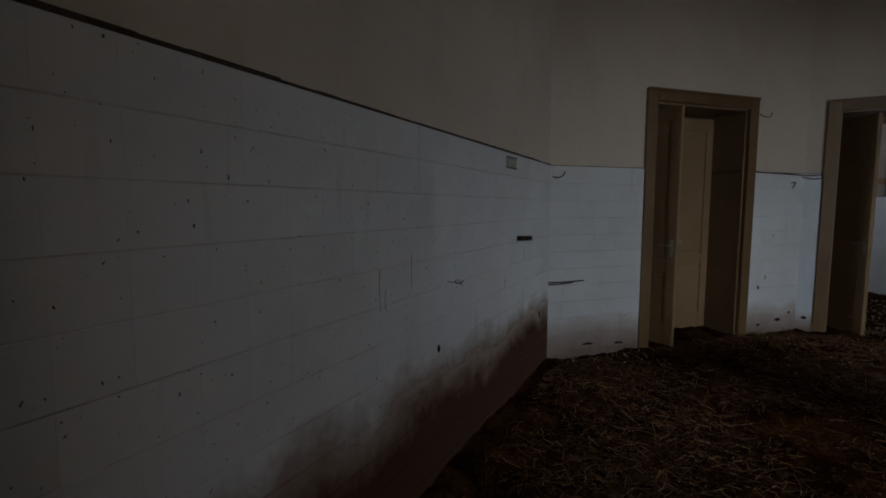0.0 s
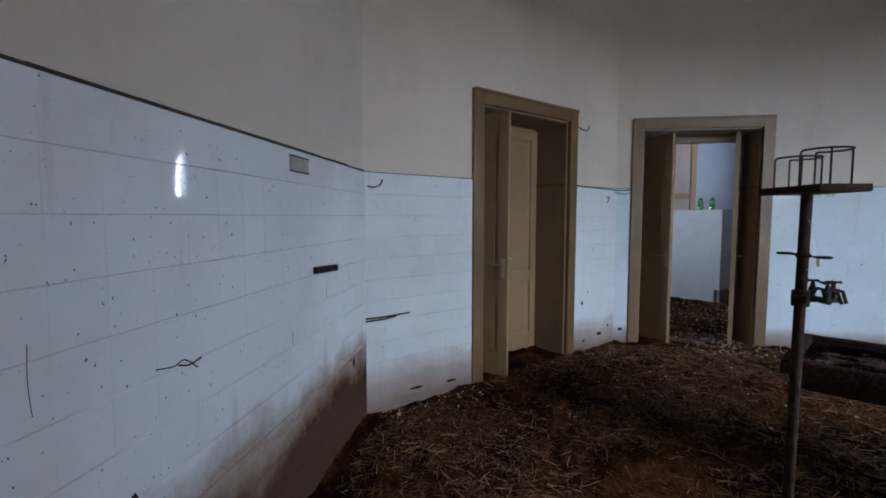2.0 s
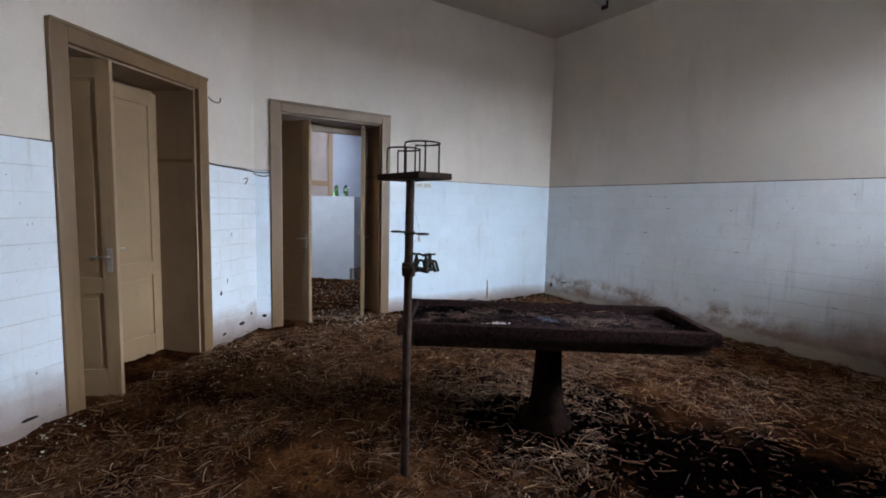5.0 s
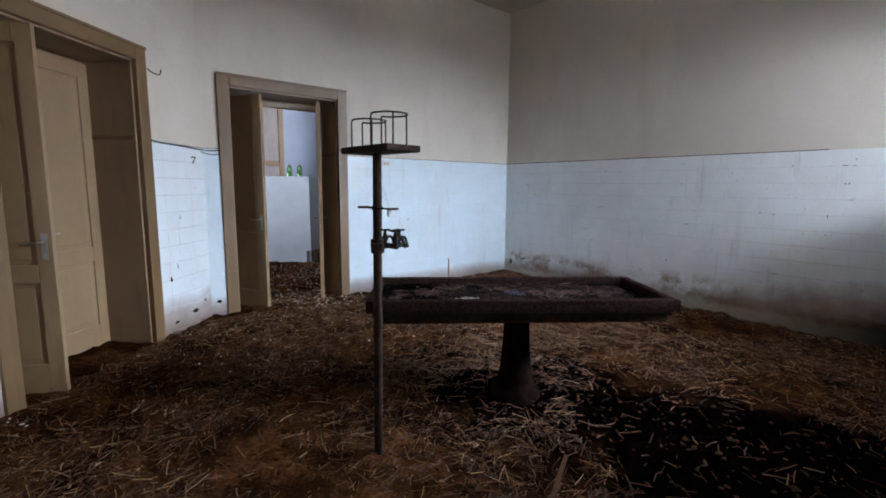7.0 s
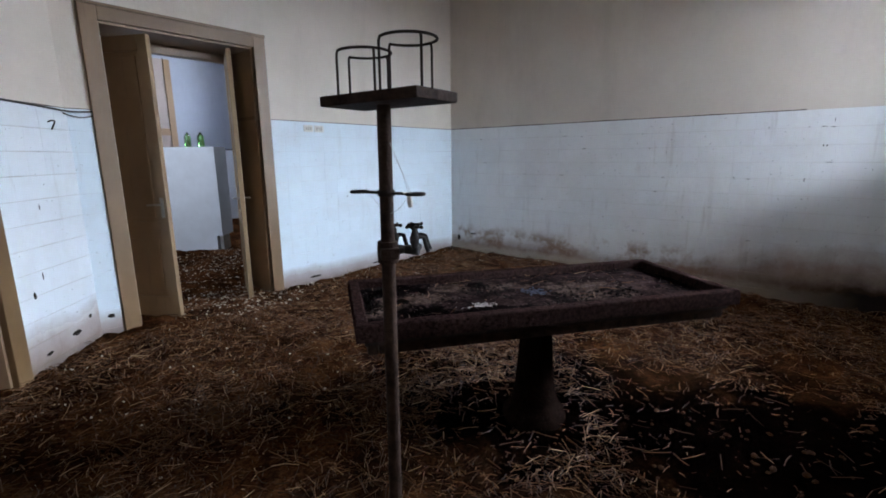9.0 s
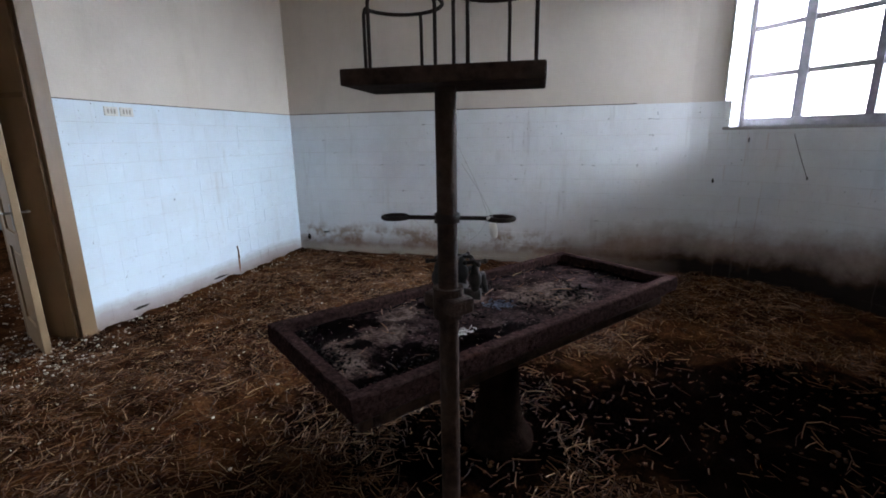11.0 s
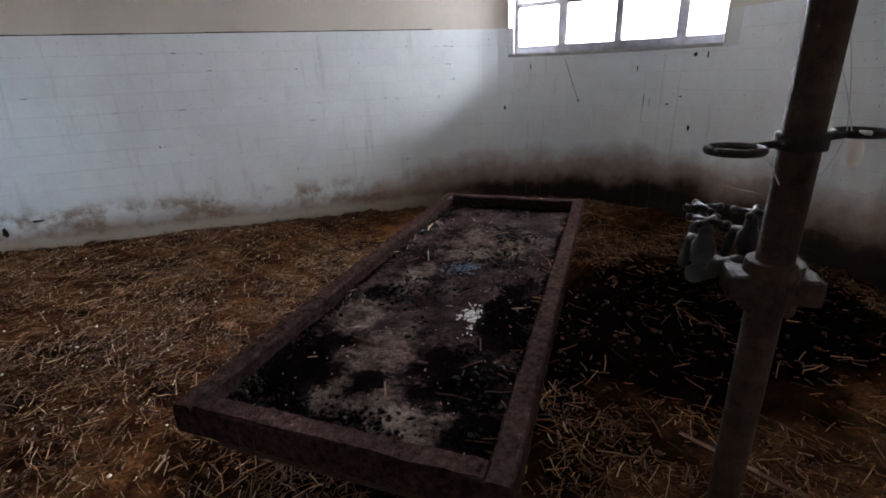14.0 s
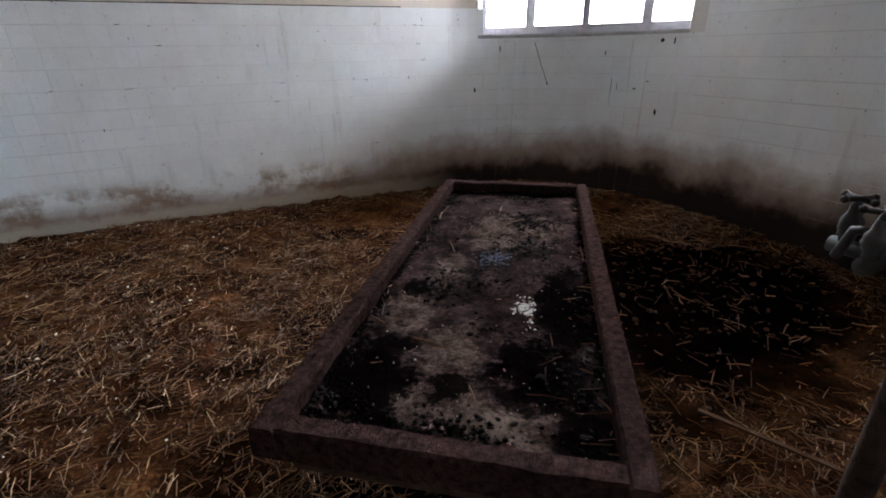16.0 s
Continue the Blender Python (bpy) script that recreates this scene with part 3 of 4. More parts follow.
def dirt_slab_mat():
    """Grey-brown dust over the slab, with black sodden filth and drier tan patches of their own shapes, and black bands
    along the edges.
    """
    m, n, l, b = mat("dirt_caked_slab")
    big = noise_tex(n, l, 9, 8, 0.72)
    fine = noise_tex(n, l, 70, 6, 0.75)
    f = maths(n, l, "ADD", maths(n, l, "MULTIPLY", big, 0.6), maths(n, l, "MULTIPLY", fine, 0.4))
    c = ramp(n, l, f, [(0.40, (0.0034, 0.0019, 0.0018)), (0.50, (0.0165, 0.0100, 0.0096)), (0.62, (0.052, 0.034, 0.032))])
    pos = n.new("ShaderNodeNewGeometry").outputs["Position"]
    rot = n.new("ShaderNodeMapping")
    rot.vector_type = "TEXTURE"
    rot.inputs["Location"].default_value = (TC.x, TC.y, 0)
    rot.inputs["Rotation"].default_value = (0, 0, TH)
    l.new(pos, rot.inputs[0])
    ragged_edge = maths(n, l, "MULTIPLY", maths(n, l, "SUBTRACT", noise_tex(n, l, 14, 8, 0.8), 0.5), 4.2)

    def blots(places):
        out = None
        for px, py, rx, ry in places:
            mp = n.new("ShaderNodeMapping")
            mp.inputs["Location"].default_value = (-px / rx, -py / ry, 0)
            mp.inputs["Scale"].default_value = (1 / rx, 1 / ry, 0)
            l.new(rot.outputs[0], mp.inputs[0])
            ln = n.new("ShaderNodeVectorMath")
            ln.operation = "LENGTH"
            l.new(mp.outputs[0], ln.inputs[0])
            d = maths(n, l, "ADD", ln.outputs["Value"], ragged_edge)
            k = ramp(n, l, maths(n, l, "MULTIPLY", d, 0.5), [(0.40, (1, 1, 1)), (0.56, (0, 0, 0))])
            out = k if out is None else maths(n, l, "MAXIMUM", out, k)
        return out

    tan = blots(((0.58, -0.06, 0.13, 0.10), (0.79, -0.02, 0.11, 0.17), (0.83, 0.13, 0.09, 0.10), (0.40, -0.21, 0.13, 0.08), (0.10, -0.15, 0.14, 0.07), (0.56, 0.22, 0.06, 0.05), (0.74, 0.19, 0.06, 0.06), (-0.30, 0.05, 0.2, 0.2)))
    dust = ramp(n, l, f, [(0.40, (0.010, 0.0060, 0.0050)), (0.50, (0.050, 0.033, 0.0275)), (0.60, (0.130, 0.095, 0.080))])
    c = mix(n, l, maths(n, l, "MULTIPLY", tan, 0.85), c, dust)
    # the last two are black bands along both long edges, inside the rim
    dark_blots = blots(((0.70, -0.235, 0.19, 0.12), (0.63, 0.175, 0.15, 0.14), (0.80, 0.27, 0.13, 0.08), (0.71, -0.03, 0.05, 0.05), (0.25, -0.22, 0.05, 0.05), (0.30, 0.24, 0.28, 0.09), (0.87, -0.15, 0.06, 0.25), (-0.88, 0.0, 0.07, 0.3), (0.0, 0.345, 1.2, 0.045), (0.0, -0.345, 1.2, 0.045)))
    c = mix(n, l, maths(n, l, "MULTIPLY", dark_blots, 0.96), c, (0.0011, 0.0007, 0.0007))
    l.new(c, b.inputs["Base Color"])
    l.new(ramp(n, l, dark_blots, [(0.0, (0.92, 0.92, 0.92)), (1.0, (0.55, 0.55, 0.55))]), b.inputs["Roughness"])
    b.inputs["Specular IOR Level"].default_value = 0.0
    bump(n, l, f, 0.9, 0.020, b)
    return m


SLAB = dirt_slab_mat()
RIM = rust_mat("scaly_rusty_rim", (0.0022, 0.0009, 0.0008), (0.078, 0.045, 0.041), 0.0, 62, 0.92)
rw, rz = 0.055, 0.074
# sunk bed, slightly uneven with caked dirt
nx, ny = 80, 32
vs, fs = [], []
for j in range(ny + 1):
    for i in range(nx + 1):
        x, y = (i / nx - 0.5) * (TL - rw), (j / ny - 0.5) * (TW - rw)
        z = TTOP - 0.045 + 0.010 * noise.noise((x * 5, y * 5, 3)) + 0.005 * noise.noise((x * 17, y * 17, 1))
        vs.append(TM @ Vector((x, y, z)))
k = nx + 1
fs = [(j * k + i, j * k + i + 1, (j + 1) * k + i + 1, (j + 1) * k + i) for j in range(ny) for i in range(nx)]
me = bpy.data.meshes.new("bed")
me.from_pydata([tuple(v) for v in vs], [], fs)
me.polygons.foreach_set("use_smooth", [True] * len(fs))
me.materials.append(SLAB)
bed = new("bed", me)
bed.parent, bed.matrix_parent_inverse = table, TINV
bed["label"] = "grey slab bed caked with black dirt"
bm = bmesh.new()
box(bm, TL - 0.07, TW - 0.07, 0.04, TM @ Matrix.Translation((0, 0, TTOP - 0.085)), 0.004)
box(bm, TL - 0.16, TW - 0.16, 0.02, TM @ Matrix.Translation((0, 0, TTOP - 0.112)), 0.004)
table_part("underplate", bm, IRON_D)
for sx, sy, lx, ly in ((1, 0, 0.045, TW - 0.10), (-1, 0, 0.045, TW - 0.10), (0, 1, TL - 0.19, 0.045), (0, -1, TL - 0.19, 0.045)):
    bm = bmesh.new()
    box(bm, lx, ly, 0.05, TM @ Matrix.Translation((sx * (TL / 2 - 0.07), sy * (TW / 2 - 0.07), TTOP - 0.128)), 0.008)
    table_part("edge_bar", bm, IRON)


def rim_bar(x0, y0, x1, y1):
    """A rounded, slightly battered bar of the rim."""
    bm = bmesh.new()
    a, b = Vector((x0, y0, 0)), Vector((x1, y1, 0))
    d = (b - a).normalized()
    nrm = Vector((-d.y, d.x, 0))
    prof = [(-0.5, -1.0), (-0.5, -0.5), (-0.48, -0.10), (-0.38, 0.0), (0.38, 0.0), (0.48, -0.10), (0.5, -0.5), (0.5, -1.0)]
    rings = []
    steps = 110
    for q in range(steps + 1):
        p = a.lerp(b, q / steps)
        ring = []
        for w, h in prof:
            v = p + nrm * (w * rw) + Vector((0, 0, TTOP + h * rz))
            j = noise.noise_vector(v * 21) * 0.003 + noise.noise_vector(v * 70) * 0.002
            ring.append(bm.verts.new(TM @ (v + j)))
        rings.append(ring)
    for p, q in zip(rings, rings[1:]):
        for c in range(8):
            bm.faces.new((p[c], p[(c + 1) % 8], q[(c + 1) % 8], q[c]))
    bm.faces.new(rings[0][::-1]), bm.faces.new(rings[-1])
    return table_part("rim", bm, RIM, "scaly rust-pitted rim")


hx, hy = TL / 2 - rw / 2, TW / 2 - rw / 2
rim_bar(-hx - rw / 2, -hy, hx + rw / 2, -hy)
rim_bar(-hx - rw / 2, hy, hx + rw / 2, hy)
rim_bar(-hx, -hy + rw / 2, -hx, hy - rw / 2)
rim_bar(hx, -hy + rw / 2, hx, hy - rw / 2)
PC = TM @ Vector((-0.03, -0.01, 0))
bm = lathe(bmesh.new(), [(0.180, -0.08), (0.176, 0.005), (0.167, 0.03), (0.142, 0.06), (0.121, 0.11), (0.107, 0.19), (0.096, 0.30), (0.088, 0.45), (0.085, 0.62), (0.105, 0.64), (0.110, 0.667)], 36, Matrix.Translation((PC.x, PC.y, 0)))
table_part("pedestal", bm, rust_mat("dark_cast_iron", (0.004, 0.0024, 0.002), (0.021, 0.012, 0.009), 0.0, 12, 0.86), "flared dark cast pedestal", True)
bm = bmesh.new()
lo = Vector((-0.03, -0.01, 0))
tube(bm, [TM @ (lo + Vector(p)) for p in ((-0.10, 0.20, 0.625), (-0.10, -0.16, 0.625), (-0.13, -0.20, 0.615))], 0.013)
tube(bm, [TM @ (lo + Vector(p)) for p in ((0.10, 0.05, 0.60), (0.10, -0.15, 0.60), (0.10, -0.20, 0.54), (0.13, -0.22, 0.53))], 0.012)
table_part("clamp_lever", bm, IRON_D)
for bx in (-0.55, 0.55):
    bm = bmesh.new()
    box(bm, 0.05, 0.42, 0.04, TM @ Matrix.Translation((bx, 0, TTOP - 0.12)), 0.006)
    table_part("bearer", bm, IRON_D)

# ---- irrigation stand ----
PB, PT = Vector((3.385, -0.985, 0)), Vector((3.392, -1.0, 1.60))
stand = tagged(empty("irrigation_stand", PB.x, PB.y, 0), "rusty iron post with a bottle shelf, taps and instrument rings", "stand")
SINV = stand.matrix_basis.inverted()


def stand_part(name, bm, material, label="", smooth=True, parent=None):
    ob = part(name, bm, material, parent or stand, label, smooth)
    if parent is None:
        ob.matrix_parent_inverse = SINV
    return ob


def post(z):
    return PB.lerp(PT, z / 1.60)


stand_part("post", tube(bmesh.new(), [post(-0.1), post(0.5), post(1.0), post(1.585)], 0.0225, 20), IRON)
SM = Matrix.Translation((3.388, -1.012, 0)) @ Matrix.Rotation(radians(4), 4, "Z")
bm = bmesh.new()
box(bm, 0.395, 0.20, 0.032, SM @ Matrix.Translation((0, 0, 1.601)), 0.005)
stand_part("shelf", bm, IRON, "thick rusty bottle shelf", False)
for cx, cy, z in ((-0.098, 0.01, 1.762), (0.10, -0.01, 1.752)):
    bm = bmesh.new()
    r = 0.085
    pts = [Vector((cx + r * math.cos(t), cy + r * math.sin(t), z)) for t in (radians(60 + 290 * q / 28) for q in range(29))]
    tube(bm, [SM @ p for p in pts], 0.0042)
    for q in (0, 9, 19, 28):
        p = pts[q]
        c = Vector((cx, cy, z))
        o = p + (p - c).normalized() * 0.004
        inw = (c - p).normalized()
        tube(bm, [SM @ v for v in (p, o + Vector((0, 0, -0.012)) + inw * 0.0, o + Vector((0, 0, -0.05)), Vector((o.x, o.y, 1.612)))], 0.0040)
    stand_part("bottle_cage", bm, IRON_D, "bent wire bottle cage")
# bar with two rings
bm = bmesh.new()
RZ = 1.314
pr = post(RZ)
RD = Vector((0.995, 0.10, 0))
tube(bm, [pr + RD * s for s in (-0.090, 0.090)], 0.005)
for sgn in (-1, 1):
    c = pr + RD * (0.1165 * sgn)
    ring = [c + 0.0275 * Vector((math.cos(t), math.sin(t), 0)) for t in (2 * math.pi * q / 28 for q in range(29))]
    tube(bm, ring, 0.005)
lathe(bm, [(0.028, RZ - 0.010), (0.028, RZ + 0.010)], 20, Matrix.Translation((pr.x, pr.y, 0)))
stand_part("ring_bar", bm, IRON_D, "dark iron bar with a ring at each end")
# clamp block and taps
BZ = 1.122
pb = post(BZ)
bm = bmesh.new()
cm = Matrix.Translation((pb.x, pb.y, BZ)) @ Matrix.Rotation(radians(-35), 4, "Z")
box(bm, 0.11, 0.06, 0.036, cm, 0.008)
lathe(bm, [(0.034, BZ - 0.035), (0.036, BZ), (0.034, BZ + 0.035)], 20, Matrix.Translation((pb.x, pb.y, 0)))
stand_part("clamp", bm, IRON, "rusty cast clamp round the post", False)
bm = bmesh.new()
base = [Vector((3.435, -1.07, BZ - 0.005)), Vector((3.388, -1.125, BZ - 0.005)), Vector((3.345, -1.075, BZ - 0.005))]
tube(bm, [base[0] + (base[0] - base[2]) * 0.15, base[2] + (base[2] - base[0]) * 0.15], 0.014, 12)
tube(bm, [Vector((pb.x, pb.y, BZ - 0.004)), base[1] + Vector((0, -0.02, 0))], 0.013, 12)
stand_part("manifold", bm, TAPMETAL, "short grey pipe carrying the taps")
for q, p in enumerate(base):
    bm = bmesh.new()
    lathe(bm, [(0.010, 0.0), (0.011, 0.02), (0.016, 0.03), (0.016, 0.045), (0.010, 0.055), (0.009, 0.068), (0.006, 0.072), (0.006, 0.08)], 14, Matrix.Translation(p))
    out = Vector((-0.25, -0.75, 0)).normalized() if q != 1 else Vector((-0.8, -0.5, 0)).normalized()
    tube(bm, [p + Vector((0, 0, 0.035)), p + out * 0.02 + Vector((0, 0, 0.046)), p + out * 0.036 + Vector((0, 0, 0.042)), p + out * 0.044 + Vector((0, 0, 0.015)), p + out * 0.052 + Vector((0, 0, -0.008))], 0.0075)
    tap = stand_part("tap", bm, TAPMETAL, "tarnished grey swan-neck tap")
    bm = bmesh.new()
    a = radians(20 + 50 * q)
    d = Vector((math.cos(a), math.sin(a), 0)) * 0.025
    t = p + Vector((0, 0, 0.08))
    tube(bm, [t - d, t + d], 0.0045)
    e = Vector((-d.y, d.x, 0))
    tube(bm, [t - e, t + e], 0.0045)
    for v in (d, -d, e, -e):
        bmesh.ops.create_icosphere(bm, subdivisions=1, radius=0.007, matrix=Matrix.Translation(t + v))
    stand_part("tap_handle", bm, IRON_D, "", True, tap)
# a white stub hanging in one ring
hc = pr - RD * 0.1165
bm = lathe(bmesh.new(), [(0.004, -0.005), (0.008, -0.010), (0.009, -0.028), (0.006, -0.041)], 12, Matrix.Translation((hc.x + 0.018, hc.y + 0.01, RZ)) @ Matrix.Rotation(radians(9), 4, "Y"))
tube(bm, [(hc.x + 0.018, hc.y + 0.01, RZ - 0.006), (hc.x + 0.022, hc.y + 0.016, RZ + 0.004), (hc.x + 0.024, hc.y + 0.028, RZ + 0.004)], 0.003)
tagged(mesh_ob("plaster_stub", bm, RAG, True), "small white chalky stub hanging from an iron ring", "stub")

# ---- further room ----
bm = bmesh.new()
q0, q1 = Vector((9.8, -3.38)), Vector((11.1, -2.21))
u = (q1 - q0).normalized()
v = Vector((-u.y, u.x)) * 0.15
prism(bm, [tuple(q0), tuple(q1), tuple(q1 + v), tuple(q0 + v)], -0.2, 1.60)
tagged(mesh_ob("partition", bm, ENAMEL), "white waist-high stall partition in the further room", "partition", kind="structure")
post_end = tagged(empty("partition_post", q0.x, q0.y, 0), "white post at the partition's end, broken away near the floor", "post", kind="structure")
ppi = post_end.matrix_basis.inverted()
bm = bmesh.new()
back = v.normalized() * -0.42
e = q0 + v * 1.05 - u * 0.003
prism(bm, [tuple(e), tuple(e + back), tuple(e + back - u * 0.09), tuple(e - u * 0.09)], 0.22, 1.602)
part("shaft", bm, ENAMEL, post_end).matrix_parent_inverse = ppi
bm = bmesh.new()
f = e - u * 0.02 - v * 0.4
prism(bm, [tuple(f), tuple(f + back * 0.5), tuple(f + back * 0.55 - u * 0.06), tuple(f - u * 0.05)], -0.1, 0.22)
part("broken_foot", bm, BARE, post_end, "crumbling grey foot of the post").matrix_parent_inverse = ppi
for k in range(2):
    p = q0 + u * (0.12 + 0.20 * k) + v * 0.5
    bm = lathe(bmesh.new(), [(0.042, 0), (0.046, 0.01), (0.046, 0.15), (0.036, 0.175), (0.018, 0.195), (0.017, 0.215)], 16, Matrix.Translation((p.x, p.y, 1.602)))
    tagged(mesh_ob("bottle", bm, GREEN, True), "green glass bottle standing on the white partition", "bottle", "bottles on the partition")
far_door = tagged(empty("door_3", 12.97, -3.5, 0), "grey-brown wooden door standing against the further wall", "door", kind="structure")
fdi = far_door.matrix_basis.inverted()
bm = bmesh.new()
for a, b in (((12.95, -4.14, 0.0), (13.0, -4.02, 3.4)), ((12.95, -3.02, 0.0), (13.0, -2.90, 3.4)), ((12.951, -4.02, 1.9), (13.0, -3.02, 2.04))):
    span(bm, a, b, 0.004)
part("door_frame", bm, DOOR, far_door).matrix_parent_inverse = fdi
for a, b in (((12.968, -4.02, 0.0), (13.0, -3.42, 1.9)), ((12.968, -4.02, 2.04), (13.0, -3.42, 3.4)), ((12.968, -3.36, 0.0), (13.0, -3.02, 1.9)), ((12.968, -3.36, 2.04), (13.0, -3.02, 3.4))):
    bm = bmesh.new()
    span(bm, a, b, 0.003)
    part("panel", bm, GREYWOOD, far_door).matrix_parent_inverse = fdi
bm = bmesh.new()
span(bm, (12.985, -5.61, -0.2), (13.002, -4.15, 1.60))
span(bm, (12.985, -2.89, -0.2), (13.002, -0.62, 1.60))
dado = tagged(mesh_ob("trim_1", bm, ENAMEL), "pale tiled dado of the further room", "dado", kind="structure")
bm = bmesh.new()
span(bm, (12.978, -5.61, 1.60), (13.002, -4.15, 1.625))
span(bm, (12.978, -2.89, 1.60), (13.002, -0.62, 1.625))
part("ledge", bm, IRON_D, dado, "dark line along the dado's top")

# ---- loose straw ----
def scatter(name, count, place, r0, r1, l0, l1, lift, label):
    """Many bent straws in one mesh: each a three-sided stalk of two pieces."""
    rng = np.random.default_rng(7)
    vs, fs = [], []
    for _ in range(count):
        x, y, z = place(rng)
        a, tilt = rng.uniform(0, 2 * math.pi), rng.normal(0, 0.22)
        ln, r = (rng.uniform(l0, l1) if rng.uniform(0, 1) < 0.5 else rng.uniform(0.25, 0.8) * l0), rng.uniform(r0, r1)
        d = np.array((math.cos(a) * math.cos(tilt), math.sin(a) * math.cos(tilt), abs(math.sin(tilt))))
        bend = rng.normal(0, 0.12, 3) * (1, 1, 0.5)
        w = np.array((-d[1], d[0], 0)) * r
        h = np.array((0, 0, r))
        c = np.array((x, y, z + lift * rng.uniform(0.2, 1)))
        b0 = len(vs)
        for q, t in ((-0.5, 0), (0, 1), (0.5, 0)):
            p = c + d * q * ln + bend * t * ln * 0.4
            vs += [tuple(p + w), tuple(p - w), tuple(p + h * 1.3)]
        for q in (0, 3):
            i = b0 + q
            fs += [(i, i + 1, i + 4, i + 3), (i + 1, i + 2, i + 5, i + 4), (i + 2, i, i + 3, i + 5)]
    me = bpy.data.meshes.new(name)
    me.from_pydata(vs, [], fs)
    me.materials.append(STRAW)
    return tagged(new(name, me), label, "straw", kind="stuff")


def inside(x, y, gap=0.03):
    p = Vector((x, y))
    if any((p - s.a).dot(s.out) > -gap for s in (L, A, B, C, D)):
        return False
    return not (x < RC.x and y < RC.y and (p - RC).length > RR - gap)


def floor_place(rng):
    while True:
        x, y = rng.uniform(0.1, 6.5), rng.uniform(-5.8, 1.2)
        if not inside(x, y):
            continue
        dens = 0.55 + 0.9 * noise.noise((x * 1.1, y * 1.1, 20))
        dung = math.hypot((x - 1.95) / 1.3, (y + 2.50) / 0.92) + 0.35 * noise.noise((x * 2.2, y * 2.2, 60))
        if dung < 0.95:
            dens *= 0.08 + 0.40 * max(0.0, noise.noise((x * 3.0, y * 3.0, 44)))
        if math.hypot(x - 3.54, y + 2.02) < 0.42:
            dens *= 0.15
        if rng.uniform(0, 1) < dens:
            return x, y, litter_height(x, y)


def far_place(rng):
    x, y = rng.uniform(6.5, 9.6), rng.uniform(-4.6, -1.2)
    if x < 7.05:
        y = rng.uniform(-2.6, -1.45)
    return x, y, litter_height(x, y)


scatter("straw", 60000, floor_place, 0.0010, 0.0024, 0.035, 0.14, 0.018, "loose dry straw lying over the floor")
scatter("straw", 2500, far_place, 0.0015, 0.003, 0.05, 0.16, 0.018, "loose straw in the further room")


def bed_place(rng):
    e = rng.uniform(0, 1)
    x, y = rng.uniform(-0.92, 0.92), rng.uniform(-0.31, 0.31)
    if e < 0.6:
        y = math.copysign(0.325 - abs(rng.normal(0, 0.02)), y)
    p = TM @ Vector((x, y, TTOP - 0.05))
    return p.x, p.y, p.z


scatter("straw", 260, bed_place, 0.001, 0.002, 0.03, 0.11, 0.01, "bits of straw lying on the table")

# ---- small things on the walls ----
def on_side(name, side, shapes, material, label, category, kind=""):
    """shapes: boxes (s0, s1, d0, d1, z0, z1) set against a wall."""
    bm = bmesh.new()
    for s0, s1, d0, d1, z0, z1 in shapes:
        side.block(bm, s0, s1, d0, d1, z0, z1, min(0.003, (s1 - s0) / 4, (d1 - d0) / 4, (z1 - z0) / 4))
    return tagged(mesh_ob(name, bm, material), label, category, kind=kind)


def wire(name, pts, r, material, label, category, steps=6):
    """A drooping wire through points, rounded by a spline."""
    pts = [Vector(p) for p in pts]
    full = []
    for i in range(len(pts) - 1):
        p0, p1, p2, p3 = pts[max(i - 1, 0)], pts[i], pts[i + 1], pts[min(i + 2, len(pts) - 1)]
        for k in range(steps):
            t = k / steps
            full.append(0.5 * ((2 * p1) + (p2 - p0) * t + (2 * p0 - 5 * p1 + 4 * p2 - p3) * t * t + (3 * p1 - p0 - 3 * p2 + p3) * t ** 3))
    full.append(pts[-1])
    return tagged(mesh_ob(name, tube(bmesh.new(), full, r, 6), material, True), label, category)


def ragged(name, side, s, z, w, h, material, label, category, seed, depth=0.006):
    """A broken or crusted spot with an uneven outline, slightly proud of the wall."""
    rng = random.Random(seed)
    k = 14
    bm = bmesh.new()
    out = [(w / 2 * rng.uniform(0.55, 1) * math.cos(2 * math.pi * q / k), h / 2 * rng.uniform(0.55, 1) * math.sin(2 * math.pi * q / k)) for q in range(k)]
    back = [bm.verts.new(side.at(s + a, 0.001, z + b)) for a, b in out]
    front = [bm.verts.new(side.at(s + a * 0.8, -depth * rng.uniform(0.6, 1), z + b * 0.8)) for a, b in out]
    bm.faces.new(back), bm.faces.new(front[::-1])
    for q in range(k):
        bm.faces.new((back[q], back[(q + 1) % k], front[(q + 1) % k], front[q]))
    return tagged(mesh_ob(name, bm, material), label, category)


GREYBOX = plain_mat("grimy_grey_plate", (0.36, 0.34, 0.31), 0.6, 0, 25)
CREAM = plain_mat("yellowed_plastic", (0.62, 0.60, 0.55), 0.45, 0, 25, 0.2)
BLACKSPOT = plain_mat("black_crust", (0.022, 0.018, 0.015), 0.9, 0, 40)
RUST = plain_mat("orange_rust", (0.22, 0.10, 0.045), 0.9, 0, 40)

jb = tagged(empty("junction_box", *L.at(2.85, 0, 1.735)), "grimy square junction box lid on the tiled wall", "junction box")
ji = jb.matrix_basis.inverted()
bm = bmesh.new()
for a in ((2.755, 2.955, -0.007, 0.002, 1.694, 1.700), (2.755, 2.955, -0.007, 0.002, 1.766, 1.772)):
    L.block(bm, *a)
part("box_frame", bm, IRON, jb, "dark rusty edge").matrix_parent_inverse = ji
bm = bmesh.new()
L.block(bm, 2.757, 2.953, -0.004, 0.002, 1.700, 1.766)
part("lid", bm, GREYBOX, jb).matrix_parent_inverse = ji
br = L.matrix(3.145, -0.014, 1.189) @ Matrix.Rotation(radians(3), 4, "Y")
